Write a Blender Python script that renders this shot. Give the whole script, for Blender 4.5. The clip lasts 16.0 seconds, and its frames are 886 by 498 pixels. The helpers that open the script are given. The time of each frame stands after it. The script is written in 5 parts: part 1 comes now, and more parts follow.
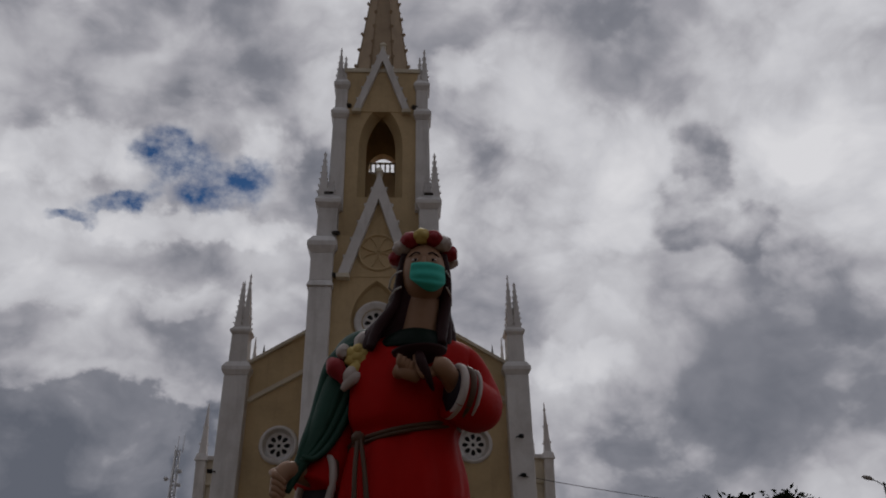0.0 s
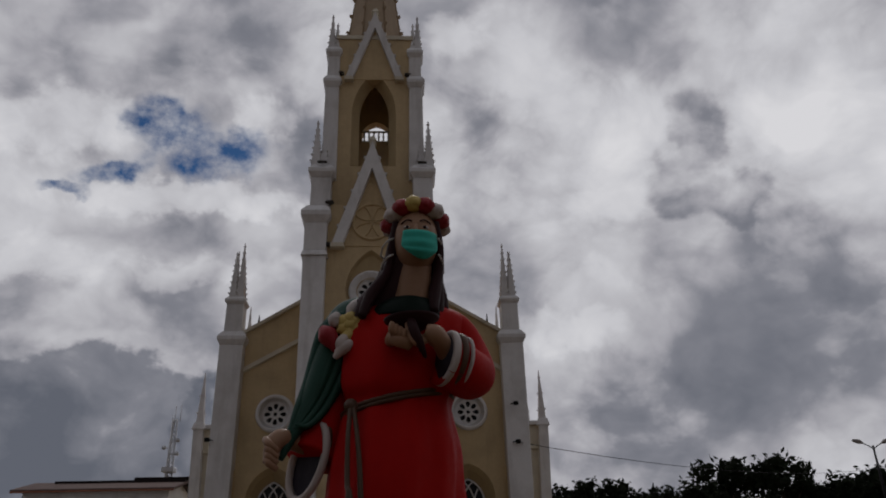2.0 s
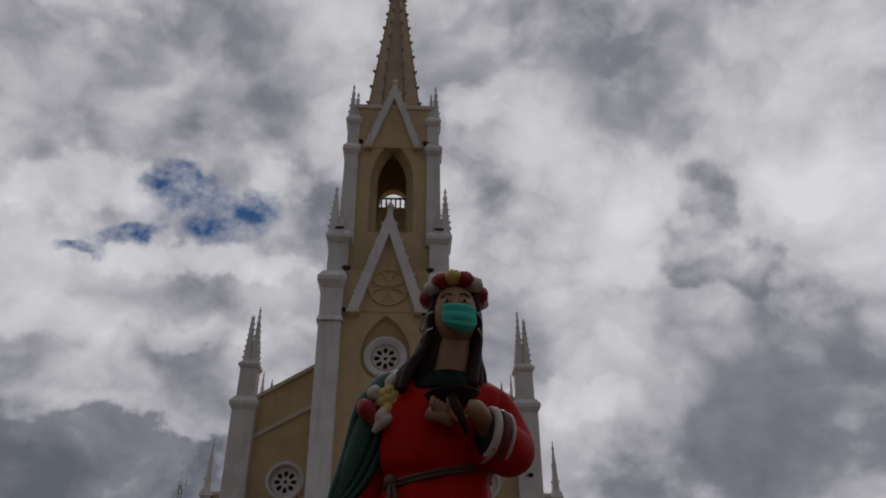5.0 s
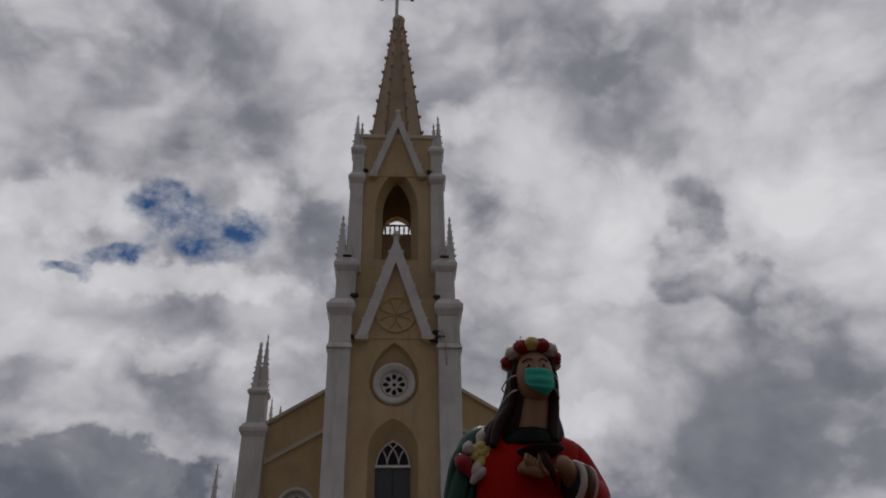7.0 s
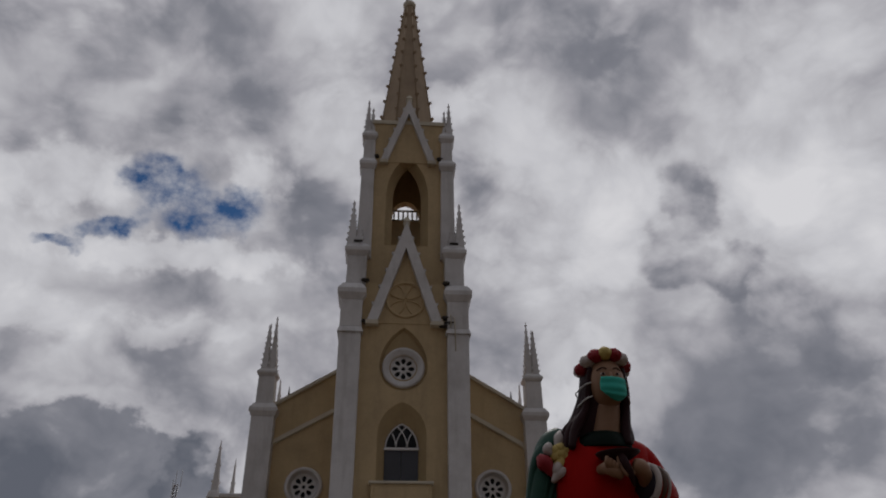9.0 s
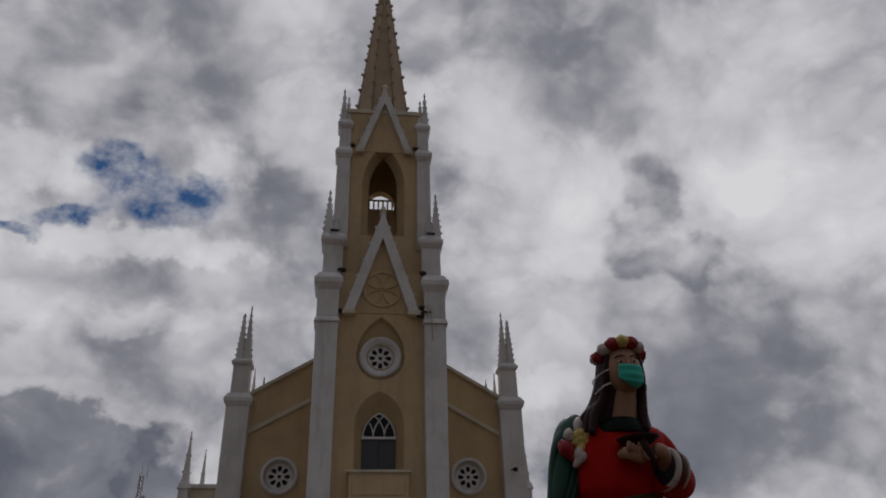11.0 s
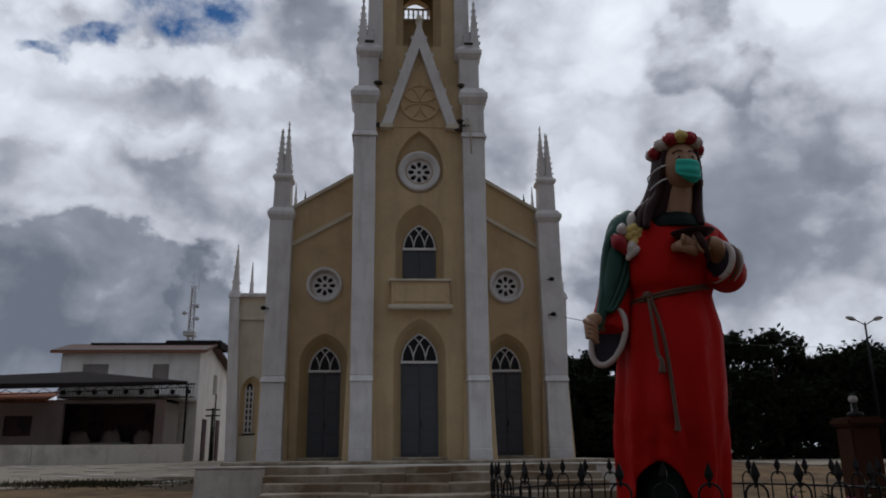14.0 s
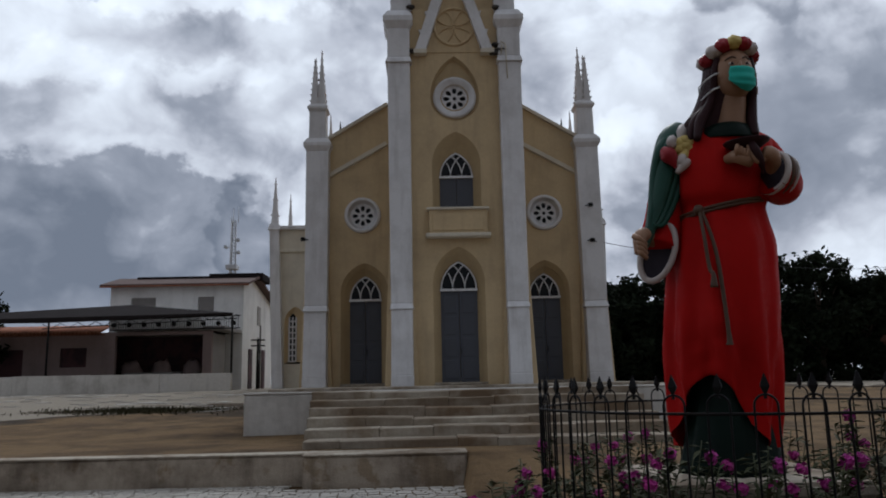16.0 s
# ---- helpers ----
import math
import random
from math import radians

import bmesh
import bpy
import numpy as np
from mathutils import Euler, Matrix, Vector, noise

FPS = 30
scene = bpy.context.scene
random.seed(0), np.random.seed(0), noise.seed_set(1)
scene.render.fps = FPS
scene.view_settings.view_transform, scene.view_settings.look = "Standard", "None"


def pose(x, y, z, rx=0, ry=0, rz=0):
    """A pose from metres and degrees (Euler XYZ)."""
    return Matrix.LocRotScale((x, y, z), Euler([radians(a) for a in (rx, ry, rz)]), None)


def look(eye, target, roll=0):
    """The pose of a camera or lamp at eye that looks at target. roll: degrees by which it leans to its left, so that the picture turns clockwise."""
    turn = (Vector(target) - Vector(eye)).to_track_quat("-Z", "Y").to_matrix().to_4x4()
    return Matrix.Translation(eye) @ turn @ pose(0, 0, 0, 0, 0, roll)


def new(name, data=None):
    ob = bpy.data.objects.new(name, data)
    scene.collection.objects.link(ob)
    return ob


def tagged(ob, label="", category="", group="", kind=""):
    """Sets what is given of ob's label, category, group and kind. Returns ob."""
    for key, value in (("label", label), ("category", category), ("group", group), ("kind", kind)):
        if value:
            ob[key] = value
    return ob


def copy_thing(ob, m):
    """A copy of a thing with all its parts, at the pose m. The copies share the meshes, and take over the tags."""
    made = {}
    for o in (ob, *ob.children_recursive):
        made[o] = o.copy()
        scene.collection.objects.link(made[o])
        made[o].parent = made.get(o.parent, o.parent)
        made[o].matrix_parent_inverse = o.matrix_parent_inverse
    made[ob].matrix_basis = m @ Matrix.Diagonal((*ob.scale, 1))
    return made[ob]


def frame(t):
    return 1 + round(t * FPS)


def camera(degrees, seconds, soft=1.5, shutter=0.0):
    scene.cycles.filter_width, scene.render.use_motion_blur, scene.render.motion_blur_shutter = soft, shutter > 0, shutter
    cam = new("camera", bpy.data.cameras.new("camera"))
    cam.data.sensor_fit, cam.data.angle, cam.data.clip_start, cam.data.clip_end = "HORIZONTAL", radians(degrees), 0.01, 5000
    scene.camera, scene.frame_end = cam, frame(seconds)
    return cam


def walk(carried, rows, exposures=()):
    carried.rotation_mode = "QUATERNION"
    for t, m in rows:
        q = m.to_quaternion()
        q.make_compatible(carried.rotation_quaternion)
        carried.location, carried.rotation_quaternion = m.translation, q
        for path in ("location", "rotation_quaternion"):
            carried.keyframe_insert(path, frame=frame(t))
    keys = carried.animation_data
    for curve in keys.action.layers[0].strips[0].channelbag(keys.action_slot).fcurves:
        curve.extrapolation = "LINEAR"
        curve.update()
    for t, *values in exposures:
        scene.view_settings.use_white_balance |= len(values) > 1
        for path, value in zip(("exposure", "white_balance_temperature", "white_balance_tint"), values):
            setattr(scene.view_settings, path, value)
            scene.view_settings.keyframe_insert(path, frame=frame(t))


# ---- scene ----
from mathutils.geometry import tessellate_polygon

cam = camera(60.1, 16.0, soft=1.9)
PATH = [
    (0, (0.91, -26.701, 0.22), (1.009, -24.918, 1.121), -1.0),
    (0.5, (0.916, -26.672, 0.224), (1.061, -24.868, 1.076), -1.2),
    (1, (0.925, -26.675, 0.224), (1.087, -24.86, 1.047), -1.6),
    (1.5, (0.929, -26.685, 0.214), (1.095, -24.86, 1.016), -1.6),
    (2, (0.926, -26.674, 0.222), (1.039, -24.857, 1.05), -1.5),
    (2.5, (0.926, -26.685, 0.214), (1.032, -24.858, 1.019), -1.9),
    (3, (0.928, -26.672, 0.207), (1.07, -24.845, 1.008), -2.1),
    (3.5, (0.924, -26.682, 0.217), (1.023, -24.867, 1.051), -1.6),
    (4, (0.92, -26.735, 0.211), (1.019, -24.944, 1.095), -1.4),
    (4.5, (0.884, -26.697, 0.233), (0.924, -24.914, 1.137), 0.3),
    (4.7, (0.845, -26.696, 0.252), (0.908, -24.942, 1.211), 0.2),
    (6.8, (0.235, -27.292, 0.245), (0.349, -25.574, 1.263), -1.0),
    (7, (0.181, -27.366, 0.253), (0.29, -25.649, 1.273), -1.2),
    (7.5, (-0.046, -27.42, 0.28), (0.142, -25.704, 1.29), -2.1),
    (8, (-0.155, -27.602, 0.258), (0.061, -25.868, 1.232), -0.2),
    (8.5, (-0.266, -27.714, 0.268), (-0.119, -25.959, 1.215), -2.4),
    (8.7, (-0.338, -27.736, 0.268), (-0.227, -25.991, 1.239), -0.6),
    (10.8, (-0.816, -27.786, 0.241), (-0.6, -26.058, 1.224), -1.5),
    (11, (-0.826, -27.773, 0.24), (-0.608, -26.028, 1.192), -1.4),
    (11.5, (-0.866, -27.774, 0.204), (-0.687, -25.976, 1.062), -0.9),
    (12, (-0.885, -27.734, 0.186), (-0.735, -25.887, 0.937), -0.4),
    (12.5, (-0.916, -27.738, 0.169), (-0.772, -25.878, 0.89), -0.6),
    (13, (-0.946, -27.733, 0.144), (-0.786, -25.836, 0.758), -0.5),
    (13.5, (-0.948, -27.673, 0.138), (-0.815, -25.752, 0.68), -0.5),
    (14, (-0.943, -27.655, 0.126), (-0.805, -25.727, 0.642), -0.6),
    (14.5, (-0.954, -27.655, 0.103), (-0.804, -25.716, 0.57), -1.0),
    (15, (-0.949, -27.631, 0.098), (-0.839, -25.676, 0.508), -1.1),
    (15.5, (-0.981, -27.617, 0.084), (-0.882, -25.656, 0.463), -1.8),
    (16, (-0.995, -27.573, 0.067), (-0.952, -25.602, 0.407), -1.2),
]
EXPOSURES = [(0.0, 0.02, 6420, 12), (4.5, 0.02, 6420, 12), (8.0, -0.02, 6420, 12), (11.0, -0.02, 6420, 12), (12.5, 0.12, 6300, 12), (14.0, 0.43, 5980, 9), (16.0, 0.70, 5830, 7)]
walk(cam, [(t, look(e, a, r)) for t, e, a, r in PATH], EXPOSURES)


# ---- world and sun ----
def make_world():
    w = bpy.data.worlds.new("sky")
    scene.world = w
    w.use_nodes = True
    nt = w.node_tree
    N, L = nt.nodes, nt.links
    N.clear()

    def node(kind, **kw):
        n = N.new(kind)
        for k, v in kw.items():
            n.inputs[k].default_value = v
        return n

    def math_(op, a, b=None, clamp=False):
        n = N.new("ShaderNodeMath")
        n.operation, n.use_clamp = op, clamp
        for i, v in enumerate((a, b)):
            if v is None:
                continue
            if isinstance(v, (int, float)):
                n.inputs[i].default_value = v
            else:
                L.new(v, n.inputs[i])
        return n.outputs[0]

    coord = N.new("ShaderNodeTexCoord").outputs["Generated"]
    sep = N.new("ShaderNodeSeparateXYZ")
    L.new(coord, sep.inputs[0])
    com = N.new("ShaderNodeCombineXYZ")
    L.new(sep.outputs[0], com.inputs[0])
    L.new(sep.outputs[1], com.inputs[1])
    L.new(math_("MULTIPLY", sep.outputs[2], 1.2), com.inputs[2])
    plane = com.outputs[0]

    def noise_(vec, scale, detail, rough, off, distort=0.0):
        m = N.new("ShaderNodeMapping")
        m.inputs["Location"].default_value = off
        L.new(vec, m.inputs[0])
        n = node("ShaderNodeTexNoise", Scale=scale, Detail=detail, Roughness=rough, Distortion=distort)
        L.new(m.outputs[0], n.inputs["Vector"])
        return n

    big = noise_(plane, 2.6, 2.5, 0.45, (3.1, 1.7, 0.4)).outputs[0]
    mid = noise_(plane, 6.5, 5.0, 0.5, (1.4, 6.2, 2.8), 0.35).outputs[0]
    fine = noise_(plane, 22.0, 4.0, 0.55, (7.3, 2.2, 5.0)).outputs[0]
    # billows: rounded cells, bent by noise
    bend = N.new("ShaderNodeVectorMath")
    bend.operation = "MULTIPLY_ADD"
    L.new(noise_(plane, 6.0, 3.0, 0.5, (2.3, 4.9, 0.1)).outputs["Color"], bend.inputs[0])
    bend.inputs[1].default_value = (0.12, 0.12, 0.12)
    L.new(plane, bend.inputs[2])

    def cells_(scale, detail):
        c = N.new("ShaderNodeTexVoronoi")
        c.feature = "SMOOTH_F1"
        c.normalize = True
        for key, v in (("Scale", scale), ("Detail", detail), ("Roughness", 0.5), ("Lacunarity", 2.3), ("Smoothness", 0.45)):
            c.inputs[key].default_value = v
        L.new(bend.outputs[0], c.inputs["Vector"])
        return math_("SUBTRACT", 1.0, c.outputs["Distance"])

    billow, puffs = cells_(6.0, 2.5), cells_(15.0, 3.0)
    # the plane of directions ahead: across and up, for one unit forward
    ahead = math_("MAXIMUM", sep.outputs[1], 0.2)
    ragged = math_("ADD", math_("MULTIPLY", math_("SUBTRACT", puffs, 0.62), 1.5), math_("MULTIPLY", math_("SUBTRACT", mid, 0.5), 1.5))
    ragged = math_("ADD", ragged, math_("MULTIPLY", math_("SUBTRACT", fine, 0.5), 0.5))
    across, up = math_("DIVIDE", sep.outputs[0], ahead), math_("DIVIDE", sep.outputs[2], ahead)
    for scale, amp, off in ((8.0, 0.085, (0.3, 0.9, 0.1)), (22.0, 0.075, (4.1, 0.2, 2.7))):
        shift = N.new("ShaderNodeSeparateXYZ")
        L.new(noise_(plane, scale, 5.0, 0.55, off).outputs["Color"], shift.inputs[0])
        across = math_("ADD", across, math_("MULTIPLY", math_("SUBTRACT", shift.outputs[0], 0.5), amp))
        up = math_("ADD", up, math_("MULTIPLY", math_("SUBTRACT", shift.outputs[1], 0.5), amp))

    def mass(ovals, amp, lo, hi):
        """The cover of a cloud: the union of ovals (across, up, half width, half height) with a ragged edge."""
        field = None
        for u0, v0, ru, rv in ovals:
            du = math_("DIVIDE", math_("SUBTRACT", across, u0), ru)
            dv = math_("DIVIDE", math_("SUBTRACT", up, v0), rv)
            f = math_("SUBTRACT", 1.0, math_("SQRT", math_("ADD", math_("MULTIPLY", du, du), math_("MULTIPLY", dv, dv))))
            field = f if field is None else math_("SMOOTH_MAX", field, f)
            if field is not f:
                field.node.inputs[2].default_value = 0.2
        r = N.new("ShaderNodeMapRange")
        r.interpolation_type = "SMOOTHSTEP"
        L.new(math_("ADD", field, math_("MULTIPLY", ragged, amp)), r.inputs["Value"])
        r.inputs["From Min"].default_value, r.inputs["From Max"].default_value = lo, hi
        return r.outputs[0]

    layer = N.new("ShaderNodeMapRange")
    layer.interpolation_type = "SMOOTHSTEP"
    L.new(mid, layer.inputs["Value"])
    layer.inputs["From Min"].default_value, layer.inputs["From Max"].default_value = 0.44, 0.60
    value = math_("ADD", math_("MULTIPLY", math_("SUBTRACT", big, 0.5), 0.40), math_("MULTIPLY", math_("SUBTRACT", billow, 0.62), 0.75))
    value = math_("ADD", value, math_("MULTIPLY", math_("SUBTRACT", puffs, 0.62), 0.42))
    value = math_("ADD", value, math_("MULTIPLY", math_("SUBTRACT", layer.outputs[0], 0.5), 0.11))
    value = math_("ADD", value, math_("MULTIPLY", math_("SUBTRACT", fine, 0.5), 0.07))
    value = math_("ADD", value, CLOUD_LEVEL)
    for ovals, amp, lo, hi, gain, rim in CLOUDS:
        m_ = mass(ovals, amp, lo, hi)
        value = math_("ADD", value, math_("MULTIPLY", m_, gain))
        if rim:
            value = math_("ADD", value, math_("MULTIPLY", math_("MULTIPLY", m_, math_("SUBTRACT", 1.0, m_)), rim))
    ramp = N.new("ShaderNodeValToRGB")
    e = ramp.color_ramp.elements
    e[0].position, e[0].color = 0.24, (0.11, 0.12, 0.145, 1)
    e[1].position, e[1].color = 0.86, (0.66, 0.66, 0.668, 1)
    for pos, c in ((0.42, (0.20, 0.206, 0.232)), (0.52, (0.34, 0.338, 0.362)), (0.60, (0.45, 0.45, 0.468)), (0.69, (0.54, 0.543, 0.56))):
        k = e.new(pos)
        k.color = (*c, 1)
    L.new(value, ramp.inputs[0])

    sky = N.new("ShaderNodeTexSky")
    sky.sky_type, sky.sun_disc = "NISHITA", False
    sky.sun_elevation, sky.sun_rotation = radians(SUN_UP), radians(SUN_SIDE)
    tone = N.new("ShaderNodeVectorMath")
    tone.operation = "MULTIPLY"
    L.new(sky.outputs[0], tone.inputs[0])
    tone.inputs[1].default_value = (0.013, 0.022, 0.030)
    sky.dust_density, sky.ozone_density = 0.1, 3.0
    hole = mass(GAP, 0.38, -0.10, 0.55)
    wisps = N.new("ShaderNodeMapRange")
    L.new(noise_(plane, 19.0, 5.0, 0.6, (5.1, 0.7, 3.3)).outputs[0], wisps.inputs["Value"])
    wisps.inputs["From Min"].default_value, wisps.inputs["From Max"].default_value = 0.72, 0.42
    hole = math_("MULTIPLY", hole, wisps.outputs[0], True)
    mix = N.new("ShaderNodeMix")
    mix.data_type = "RGBA"
    L.new(hole, mix.inputs["Factor"])
    L.new(ramp.outputs[0], mix.inputs["A"])
    L.new(tone.outputs[0], mix.inputs["B"])
    # the cover is thinner and brighter on the sun's side of the sky
    dot = N.new("ShaderNodeVectorMath")
    dot.operation = "DOT_PRODUCT"
    L.new(coord, dot.inputs[0])
    dot.inputs[1].default_value = (math.sin(radians(SUN_SIDE)) * 0.8, math.cos(radians(SUN_SIDE)) * 0.8, 0.6)
    side = N.new("ShaderNodeMapRange")
    side.interpolation_type = "SMOOTHSTEP"
    L.new(dot.outputs["Value"], side.inputs["Value"])
    side.inputs["From Min"].default_value, side.inputs["From Max"].default_value = -0.3, 0.75
    side.inputs["To Min"].default_value, side.inputs["To Max"].default_value = 0.375, 1.0
    bg = node("ShaderNodeBackground")
    L.new(side.outputs[0], bg.inputs["Strength"])
    L.new(mix.outputs["Result"], bg.inputs[0])
    L.new(bg.outputs[0], N.new("ShaderNodeOutputWorld").inputs[0])


SUN_UP, SUN_SIDE = 42, 6
CLOUD_LEVEL = 0.522
# each cloud: ovals in the plane of directions, raggedness, where its edge begins and ends, lighter or darker, and its silver rim
FIGURE = [(0.462, 0.655, 0.058, 0.085), (0.435, 0.57, 0.07, 0.07), (0.51, 0.55, 0.07, 0.055)]
SWEEP = [(0.585, 0.475, 0.11, 0.06), (0.66, 0.42, 0.08, 0.05)]
BANK = [(-0.56, 0.17, 0.22, 0.15), (-0.40, 0.20, 0.13, 0.125), (-0.31, 0.165, 0.13, 0.11)]
PUFF = [(-0.235, 0.20, 0.06, 0.07)]
UPPER = [(0.27, 1.0, 0.30, 0.20), (-0.58, 1.02, 0.36, 0.22)]
OVER_GAP = [(-0.28, 0.80, 0.13, 0.08), (-0.125, 0.625, 0.07, 0.06)]
BANDS = [(-0.26, 0.475, 0.22, 0.035), (-0.45, 0.39, 0.30, 0.05)]
LOW = [(0.0, 0.24, 2.0, 0.34)]
LOW_RIGHT = [(0.62, 0.33, 0.24, 0.09), (0.33, 0.22, 0.16, 0.06)]
WHITE_TOPS = [(-0.30, 0.535, 0.22, 0.028), (-0.51, 0.67, 0.12, 0.07), (-0.20, 0.66, 0.05, 0.05)]
GLOW = [(0.085, 0.845, 0.06, 0.05)]
BROAD = [(0.26, 0.64, 0.22, 0.13), (0.72, 0.68, 0.2, 0.12)]
STREAKS = [(-0.30, 0.42, 0.08, 0.022), (-0.53, 0.44, 0.10, 0.04), (0.20, 0.33, 0.10, 0.03)]
GAP = [(-0.325, 0.62, 0.085, 0.062), (-0.26, 0.602, 0.072, 0.05), (-0.37, 0.67, 0.045, 0.045), (-0.43, 0.58, 0.06, 0.022), (-0.485, 0.555, 0.045, 0.020)]
CLOUDS = [
    (FIGURE, 0.30, -0.05, 0.40, -0.16, 0.0), (SWEEP, 0.9, -0.1, 0.5, -0.10, 0.0), (BANK, 0.40, 0.0, 0.22, -0.20, 0.22), (PUFF, 0.5, 0.0, 0.3, -0.12, 0.12),
    (UPPER, 0.9, -0.2, 0.7, -0.09, 0.0), (OVER_GAP, 0.8, -0.1, 0.6, -0.11, 0.0), (BANDS, 0.9, -0.2, 0.6, -0.08, 0.0), (LOW, 0.3, 0.0, 0.8, -0.10, 0.0),
    (LOW_RIGHT, 1.1, -0.2, 0.6, -0.09, 0.0), (WHITE_TOPS, 0.8, -0.1, 0.5, 0.12, 0.0), (GLOW, 0.6, -0.1, 0.6, 0.13, 0.0), (BROAD, 0.9, -0.2, 0.8, 0.035, 0.0), (STREAKS, 0.9, -0.1, 0.5, 0.08, 0.0),
]
make_world()
sun = new("sun", bpy.data.lights.new("sun", "SUN"))
sun.data.energy, sun.data.angle, sun.data.color = 0.6, radians(14), (1.0, 0.95, 0.88)
_s = Vector((math.sin(radians(SUN_SIDE)) * math.cos(radians(SUN_UP)), math.cos(radians(SUN_SIDE)) * math.cos(radians(SUN_UP)), math.sin(radians(SUN_UP))))
sun.matrix_world = look(_s * 60, (0, 0, 0))


# ---- materials ----
def paint(name, color, rough=0.8, dirt=(0.1, 0.09, 0.08), amount=0.3, grain=0.12, streak=0.0, scale=1.0, bump=0.15, metal=0.0, vary=0.0, patch=None, gloss=0.3, edge=(0.44, 0.74)):
    """A weathered surface: broad blotches, fine grain, optional vertical streaks and flaked patches of another colour."""
    m = bpy.data.materials.new(name)
    m.use_nodes = True
    nt = m.node_tree
    N, L = nt.nodes, nt.links
    p = N["Principled BSDF"]
    p.inputs["Roughness"].default_value, p.inputs["Metallic"].default_value = rough, metal
    p.inputs["Specular IOR Level"].default_value = gloss
    co = N.new("ShaderNodeTexCoord").outputs["Object"]

    def noise_(s, detail, stretch=(1, 1, 1), off=0.0):
        mp = N.new("ShaderNodeMapping")
        mp.inputs["Scale"].default_value = stretch
        mp.inputs["Location"].default_value = (off, off * 0.7, off * 1.3)
        L.new(co, mp.inputs[0])
        n = N.new("ShaderNodeTexNoise")
        n.inputs["Scale"].default_value, n.inputs["Detail"].default_value, n.inputs["Roughness"].default_value = s * scale, detail, 0.62
        L.new(mp.outputs[0], n.inputs["Vector"])
        return n.outputs[0]

    def rng(v, a, b, c, d):
        r = N.new("ShaderNodeMapRange")
        L.new(v, r.inputs[0])
        for i, x in enumerate((a, b, c, d)):
            r.inputs[i + 1].default_value = x
        return r.outputs[0]

    def mix(f, a, b, kind="MIX"):
        n = N.new("ShaderNodeMix")
        n.data_type, n.blend_type = "RGBA", kind
        for key, v in (("Factor", f), ("A", a), ("B", b)):
            s = n.inputs[key] if key != "Factor" else n.inputs[0]
            if key == "A":
                s = n.inputs[6]
            if key == "B":
                s = n.inputs[7]
            if isinstance(v, tuple):
                s.default_value = (*v, 1)
            elif isinstance(v, (int, float)):
                s.default_value = v
            else:
                L.new(v, s)
        return n.outputs[2]

    col = mix(rng(noise_(9, 6), 0.3, 0.7, 0, grain * 2), color, tuple(c * 0.72 for c in color))
    if patch:
        col = mix(rng(noise_(1.7, 8, off=4.0), 0.56, 0.62, 0, 0.85), col, patch)
    col = mix(rng(noise_(0.9, 7, off=9.0), edge[0], edge[1], 0, amount), col, dirt)
    if streak:
        col = mix(rng(noise_(3.0, 6, (1, 1, 0.12), 2.0), 0.5, 0.78, 0, streak), col, dirt)
    if vary:
        oi = N.new("ShaderNodeObjectInfo").outputs["Random"]
        col = mix(rng(oi, 0, 1, 0, vary), col, tuple(c * 0.45 for c in color))
    L.new(col, p.inputs["Base Color"])
    L.new(rng(noise_(14, 4, off=6.0), 0.3, 0.7, max(rough - 0.12, 0.02), min(rough + 0.1, 1)), p.inputs["Roughness"])
    if bump:
        b = N.new("ShaderNodeBump")
        b.inputs["Strength"].default_value, b.inputs["Distance"].default_value = bump, 0.03 / max(scale, 0.5)
        L.new(noise_(22, 8, off=1.0), b.inputs["Height"])
        L.new(b.outputs[0], p.inputs["Normal"])
    return m


OCHRE = paint("ochre_render", (0.55, 0.42, 0.25), 0.88, (0.23, 0.18, 0.12), 0.34, 0.16, 0.3)
# Darker ochre for the backlit spire: shade put into the colour, plus dirt.
OCHRE_DIM = paint("dimmed_ochre_render", (0.40, 0.31, 0.22), 0.9, (0.20, 0.15, 0.12), 0.45, 0.2, 0.4)
# Darker ochre for recesses: their shade and dirt are put into the colour.
OCHRE_SHADE = paint("shaded_ochre_render", (0.42, 0.315, 0.175), 0.88, (0.19, 0.13, 0.08), 0.3, 0.16, 0.25)
WHITE = paint("white_limewash", (0.66, 0.65, 0.66), 0.86, (0.27, 0.25, 0.24), 0.38, 0.12, 0.4)
CREAM = paint("cream_limewash", (0.60, 0.55, 0.45), 0.86, (0.27, 0.23, 0.19), 0.35, 0.12, 0.3)
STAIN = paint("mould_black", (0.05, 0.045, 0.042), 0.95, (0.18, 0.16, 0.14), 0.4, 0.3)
DOOR = paint("grey_door_paint", (0.072, 0.076, 0.092), 0.65, (0.05, 0.05, 0.055), 0.4, 0.12, 0.3, 1.4, 0.08)
GLASS = paint("dark_old_glass", (0.012, 0.013, 0.016), 0.4, (0.03, 0.03, 0.03), 0.3, 0.1, bump=0.05, gloss=0.15)
CONCRETE = paint("worn_concrete", (0.50, 0.44, 0.36), 0.92, (0.13, 0.09, 0.055), 0.85, 0.35, 0.6, 1.5, 0.5, vary=0.3, gloss=0.12, edge=(0.40, 0.64))
STEP = paint("soil_stained_concrete", (0.44, 0.385, 0.31), 0.93, (0.15, 0.10, 0.06), 0.95, 0.35, 0.5, 0.7, 0.6, vary=0.35, gloss=0.1, edge=(0.40, 0.60), patch=(0.30, 0.24, 0.17))
LIME_WALL = paint("stained_lime_wall", (0.40, 0.335, 0.265), 0.92, (0.06, 0.04, 0.028), 0.82, 0.25, 0.6, 0.9, 0.45, gloss=0.12, edge=(0.44, 0.64), patch=(0.24, 0.18, 0.12))
